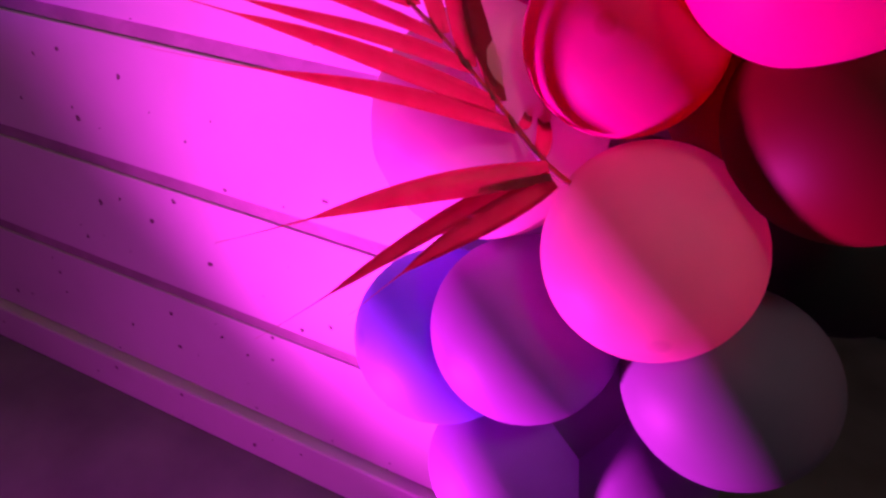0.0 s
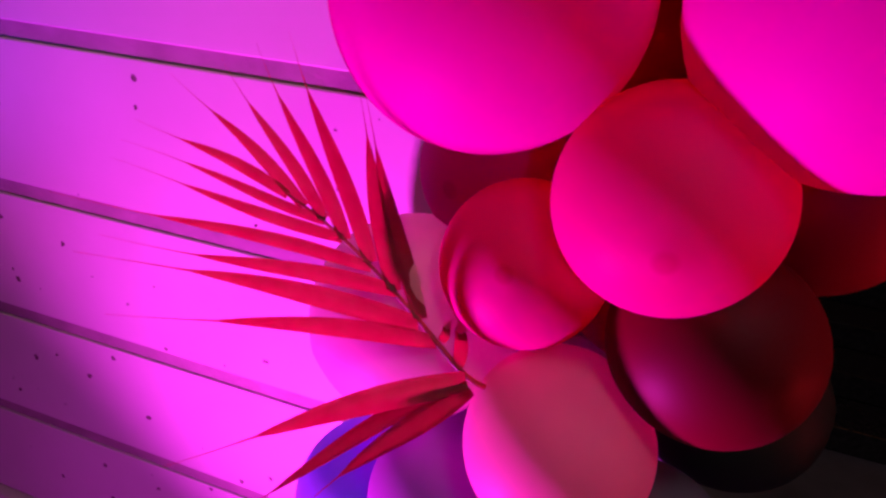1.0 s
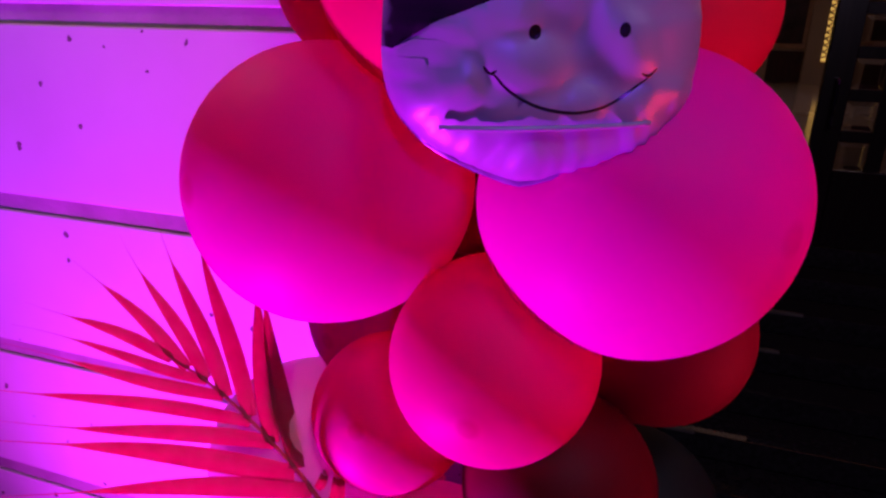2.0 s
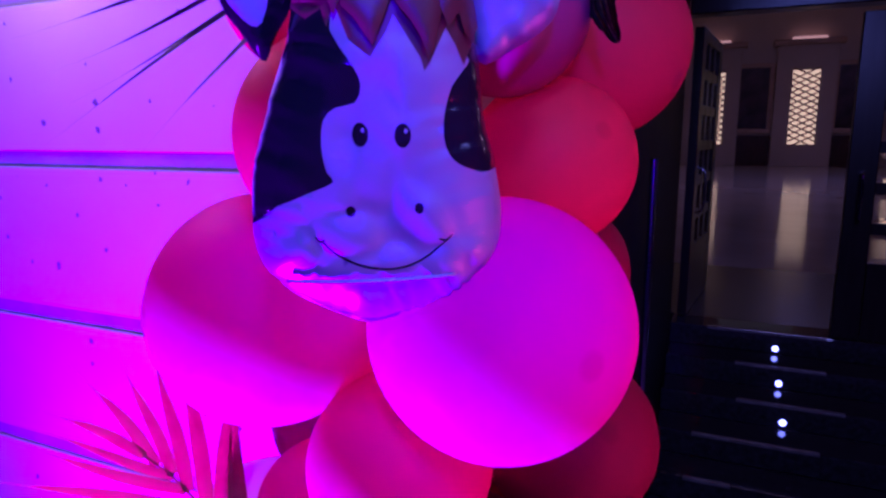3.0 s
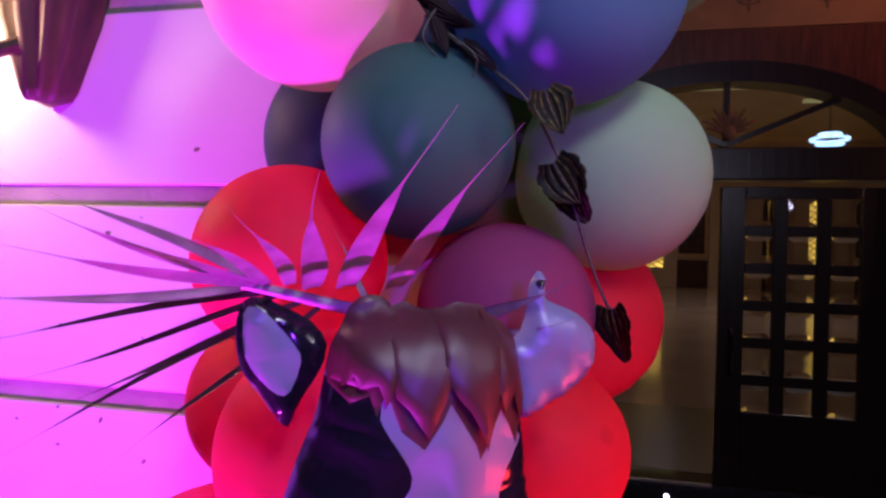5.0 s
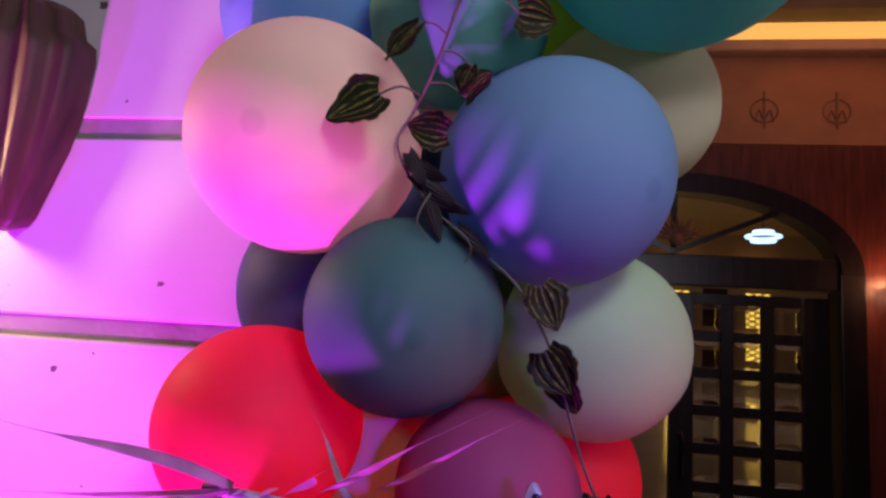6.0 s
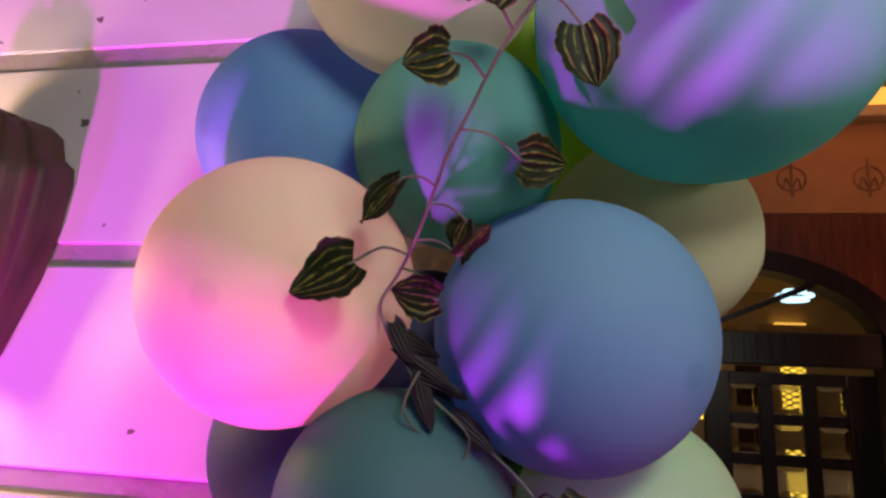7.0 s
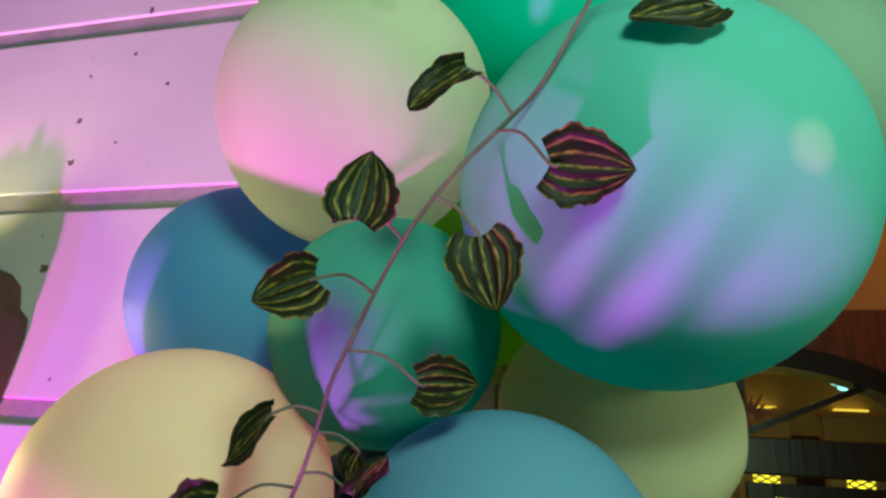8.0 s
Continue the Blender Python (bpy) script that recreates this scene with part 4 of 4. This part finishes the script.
LOWER = (
    ((-0.342, 0.758, 1.392), (-0.490, 0.755, 1.469), 0.013), ((-0.322, 0.756, 1.379), (-0.471, 0.821, 1.500), 0.014),
    ((-0.301, 0.751, 1.365), (-0.428, 0.869, 1.508), 0.014), ((-0.297, 0.752, 1.364), (-0.488, 0.724, 1.449), 0.011),
    ((-0.274, 0.741, 1.344), (-0.397, 0.914, 1.519), 0.016), ((-0.275, 0.740, 1.345), (-0.488, 0.701, 1.434), 0.013),
    ((-0.243, 0.730, 1.321), (-0.363, 0.955, 1.527), 0.018), ((-0.239, 0.726, 1.316), (-0.516, 0.652, 1.418), 0.014),
    ((-0.209, 0.715, 1.293), (-0.274, 0.925, 1.470), 0.019), ((-0.207, 0.713, 1.290), (-0.470, 0.640, 1.380), 0.016),
    ((-0.178, 0.698, 1.265), (-0.262, 0.920, 1.462), 0.019), ((-0.178, 0.695, 1.263), (-0.478, 0.614, 1.372), 0.020),
    ((-0.156, 0.683, 1.244), (-0.440, 0.579, 1.331), 0.017), ((-0.152, 0.687, 1.245), (-0.131, 0.723, 1.257), 0.009),
    ((-0.128, 0.667, 1.220), (-0.126, 0.746, 1.268), 0.014), ((-0.117, 0.656, 1.211), (-0.406, 0.576, 1.160), 0.022),
    ((-0.125, 0.664, 1.205), (-0.401, 0.622, 1.010), 0.016), ((-0.115, 0.652, 1.206), (-0.291, 0.589, 1.078), 0.020),
)
for base, tip, w in LOWER:
    reach = Vector(base) + (Vector(tip) - Vector(base)) * 1.13
    part("leaflet", leaflet(base, reach, w * 1.45, FACE, 0.004), M_BLADE, frond, "", True)

frond = empty("palm_frond", label="greyish dried palm frond fanned out behind the foil head", category="palm frond", group="palm fronds")
part("stem", tube(bmesh.new(), spline([(0.12, 0.615, 1.96), (0.05, 0.57, 2.015), (-0.02, 0.562, 2.036), (-0.10, 0.562, 2.053)], 5), 0.0085, 8, 0.5), M_PALE, frond, "thick brown midrib", True)
UPPER = (
    ((-0.078, 0.560, 2.050), (-0.185, 0.300, 2.118), 0.011), ((-0.078, 0.560, 2.050), (-0.190, 0.300, 2.090), 0.017),
    ((-0.090, 0.560, 2.047), (-0.330, 0.490, 2.036), 0.010), ((-0.070, 0.560, 2.053), (-0.121, 0.300, 2.089), 0.010),
    ((-0.063, 0.560, 2.053), (-0.093, 0.300, 2.100), 0.012), ((-0.045, 0.560, 2.052), (-0.053, 0.300, 2.110), 0.014),
    ((-0.030, 0.560, 2.048), (-0.008, 0.300, 2.130), 0.017), ((0.001, 0.560, 2.050), (0.056, 0.270, 2.161), 0.019),
    ((0.046, 0.560, 2.050), (0.099, 0.300, 2.160), 0.019), ((-0.075, 0.562, 2.053), (-0.230, 0.420, 2.140), 0.010),
    ((0.100, 0.585, 2.000), (0.202, 0.450, 2.076), 0.010), ((0.100, 0.590, 1.990), (0.205, 0.450, 2.040), 0.007),
    ((-0.060, 0.563, 2.045), (-0.374, 0.620, 1.985), 0.013), ((-0.050, 0.563, 2.040), (-0.330, 0.620, 1.945), 0.012),
    ((-0.035, 0.563, 2.038), (-0.364, 0.620, 1.855), 0.012), ((-0.030, 0.563, 2.035), (-0.313, 0.620, 1.910), 0.010),
    ((-0.020, 0.563, 2.033), (-0.234, 0.620, 1.852), 0.013), ((0.040, 0.572, 2.020), (-0.020, 0.640, 2.115), 0.007),
)
for base, tip, w in UPPER:
    # low leaflets are narrower and take the blade with painted-in shade
    shaded = tip[2] < 2.0
    face = (-0.55, -0.75, 0.30) if shaded else (0.3, -0.55, -0.80) if tip[1] < 0.32 else (0.1, -0.9, 0.3)
    wide = w * (0.62 if shaded else 1.35 if tip[0] > -0.02 else 1.0)
    part("leaflet", leaflet(base, tip, wide, face, 0.0, 0.15), M_SHADED if shaded else M_PALE, frond, "narrow leaflet with shade put in its colour" if shaded else "", True)

# ---- vine with striped leaves wound over the garland ----


def vine_leaf(length, width, seed):
    """Heart-shaped leaf along +y from its stalk, pleated along its stripes, with ragged curled edges."""
    r = random.Random(seed)
    curl, cup = r.uniform(-0.12, 0.15), r.uniform(0.1, 0.35)
    bm = bmesh.new()
    uvs = bm.loops.layers.uv.new("UVMap")
    rows, where = [], {}
    n, m = 22, 12
    for i in range(n + 1):
        t = i / n
        prof = 0.55 + 0.45 * math.sin(math.pi / 2 * t / 0.3) if t < 0.3 else math.cos(math.pi / 2 * (t - 0.3) / 0.7) ** 0.8
        half = width * 0.5 * prof + 0.0003
        row = []
        for k in range(2 * m + 1):
            s = k / m - 1
            y = length * (t - 0.13 * abs(s) ** 1.5 * (1 - t) ** 2)
            x = half * s * (1 + (0.05 * math.sin(23 * t + seed) + 0.03 * math.sin(51 * t + 2 * seed)) * abs(s) ** 3)
            z = length * (cup * (s * half / width) ** 2 * 1.6 + curl * (t - 0.35) ** 2) + 0.0008 * math.sin(15 * s) + 0.0025 * math.sin(7 * t + seed) * s
            q = bm.verts.new((x, y, z))
            where[q] = (s, t)
            row.append(q)
        rows.append(row)
    for a, b in zip(rows, rows[1:]):
        for k in range(2 * m):
            f = bm.faces.new((a[k], a[k + 1], b[k + 1], b[k]))
            for loop in f.loops:
                loop[uvs].uv = where[loop.vert]
    bmesh.ops.solidify(bm, geom=bm.faces[:], thickness=0.0005)
    return bm


vine = empty("vine", label="artificial vine with dark yellow-striped leaves draped over balloons", category="vine")
STEM = spline([(0.262, 0.40, 2.80), (0.234, 0.417, 2.742), (0.210, 0.440, 2.693), (0.190, 0.455, 2.670), (0.165, 0.468, 2.643), (0.138, 0.485, 2.606), (0.121, 0.503, 2.574), (0.105, 0.520, 2.535),
               (0.092, 0.538, 2.503), (0.085, 0.556, 2.474), (0.076, 0.580, 2.440), (0.066, 0.605, 2.414), (0.053, 0.613, 2.388), (0.062, 0.615, 2.362), (0.085, 0.606, 2.326),
               (0.125, 0.600, 2.290), (0.175, 0.575, 2.245), (0.215, 0.585, 2.190), (0.240, 0.592, 2.130), (0.262, 0.600, 2.075), (0.285, 0.608, 2.030)], 5)
part("stem", tube(bmesh.new(), STEM, 0.0016, 7), M_VINE, vine, "thin brown wire stem", True)
LEAVES = (
    ((0.025, 0.556, 2.413), (-0.022, 0.571, 2.385)), ((0.098, 0.582, 2.392), (0.058, 0.594, 2.398)), ((0.188, 0.542, 2.241), (0.206, 0.544, 2.199)),
    ((0.211, 0.580, 2.179), (0.240, 0.576, 2.136)), ((0.099, 0.454, 2.590), (0.105, 0.452, 2.638)), ((0.078, 0.474, 2.556), (0.044, 0.460, 2.534)),
    ((0.179, 0.473, 2.594), (0.194, 0.480, 2.545)), ((0.210, 0.420, 2.625), (0.255, 0.398, 2.616)), ((0.161, 0.445, 2.701), (0.124, 0.457, 2.672)),
    ((0.151, 0.530, 2.503), (0.196, 0.541, 2.507)), ((0.055, 0.531, 2.476), (0.029, 0.546, 2.440)), ((0.115, 0.564, 2.457), (0.108, 0.574, 2.430)),
    ((0.307, 0.393, 2.736), (0.253, 0.398, 2.725)), ((0.291, 0.612, 2.027), (0.314, 0.610, 1.970)), ((0.225, 0.590, 2.165), (0.256, 0.590, 2.120)),
    ((0.112, 0.573, 2.429), (0.134, 0.564, 2.458)),
)
EDGE_ON = {8: 62, 10: 66, 11: 50, 12: 60, 13: 66, 14: 62, 15: 55, 1: -25, 0: 35, 3: 30}
for i, (base, tip) in enumerate(LEAVES):
    base, tip = Vector(base), Vector(tip)
    y = (tip - base).normalized()
    z = Vector((0.08, 0.05, 2.38)) - base
    z = (z - y * z.dot(y)).normalized()
    m = Matrix((y.cross(z), y, z)).transposed().to_4x4()
    m = Matrix.Translation(base) @ m @ Matrix.Rotation(radians(EDGE_ON.get(i, rng.uniform(-8, 8))), 4, "Y") @ Matrix.Rotation(radians(rng.uniform(-6, 8)), 4, "X")
    length = (tip - base).length * 0.98
    ob = part("leaf", vine_leaf(length, length * 0.98, i), M_LEAF, vine, "", True)
    ob.matrix_world = m
    near = min(STEM, key=lambda p: (p - base).length)
    sag = (near + base) / 2 + Vector((0, 0, 0.15 * (near - base).length))
    part("stalk", tube(bmesh.new(), spline([near, sag, base, base + (tip - base) * 0.12], 4), 0.0012, 5), M_VINE, vine, "", True)
for k, (a, b, c) in enumerate((((0.09, 0.60, 2.335), (0.075, 0.59, 2.30), (0.10, 0.60, 2.275)), ((0.10, 0.60, 2.31), (0.13, 0.585, 2.28), (0.12, 0.60, 2.25)))):
    part("tendril", tube(bmesh.new(), spline([a, b, c], 5), 0.0016, 5, 0.6), M_VINE, vine, "", True)

# small near-black leaves added along the stem to darken the gap between balloons
M_GAP_LEAF = plain("dark_gap_leaf", (0.035, 0.025, 0.022), 0.5, 0, 0.4, 40)
for k, (base, tip) in enumerate((((0.064, 0.602, 2.372), (0.082, 0.590, 2.336)), ((0.066, 0.604, 2.362), (0.104, 0.588, 2.344)), ((0.084, 0.602, 2.330), (0.128, 0.584, 2.312)),
                                 ((0.088, 0.600, 2.326), (0.100, 0.590, 2.284)), ((0.118, 0.596, 2.298), (0.150, 0.582, 2.270)), ((0.070, 0.604, 2.350), (0.116, 0.586, 2.318)))):
    base, tip = Vector(base), Vector(tip)
    y = (tip - base).normalized()
    z = Vector((0.08, 0.9, 2.45)) - base
    z = (z - y * z.dot(y)).normalized()
    ob = part("leaf", vine_leaf((tip - base).length, 0.017, 30 + k), M_GAP_LEAF, vine, "small dark leaf added to darken a gap", True)
    ob.matrix_world = Matrix.Translation(base) @ Matrix((y.cross(z), y, z)).transposed().to_4x4()
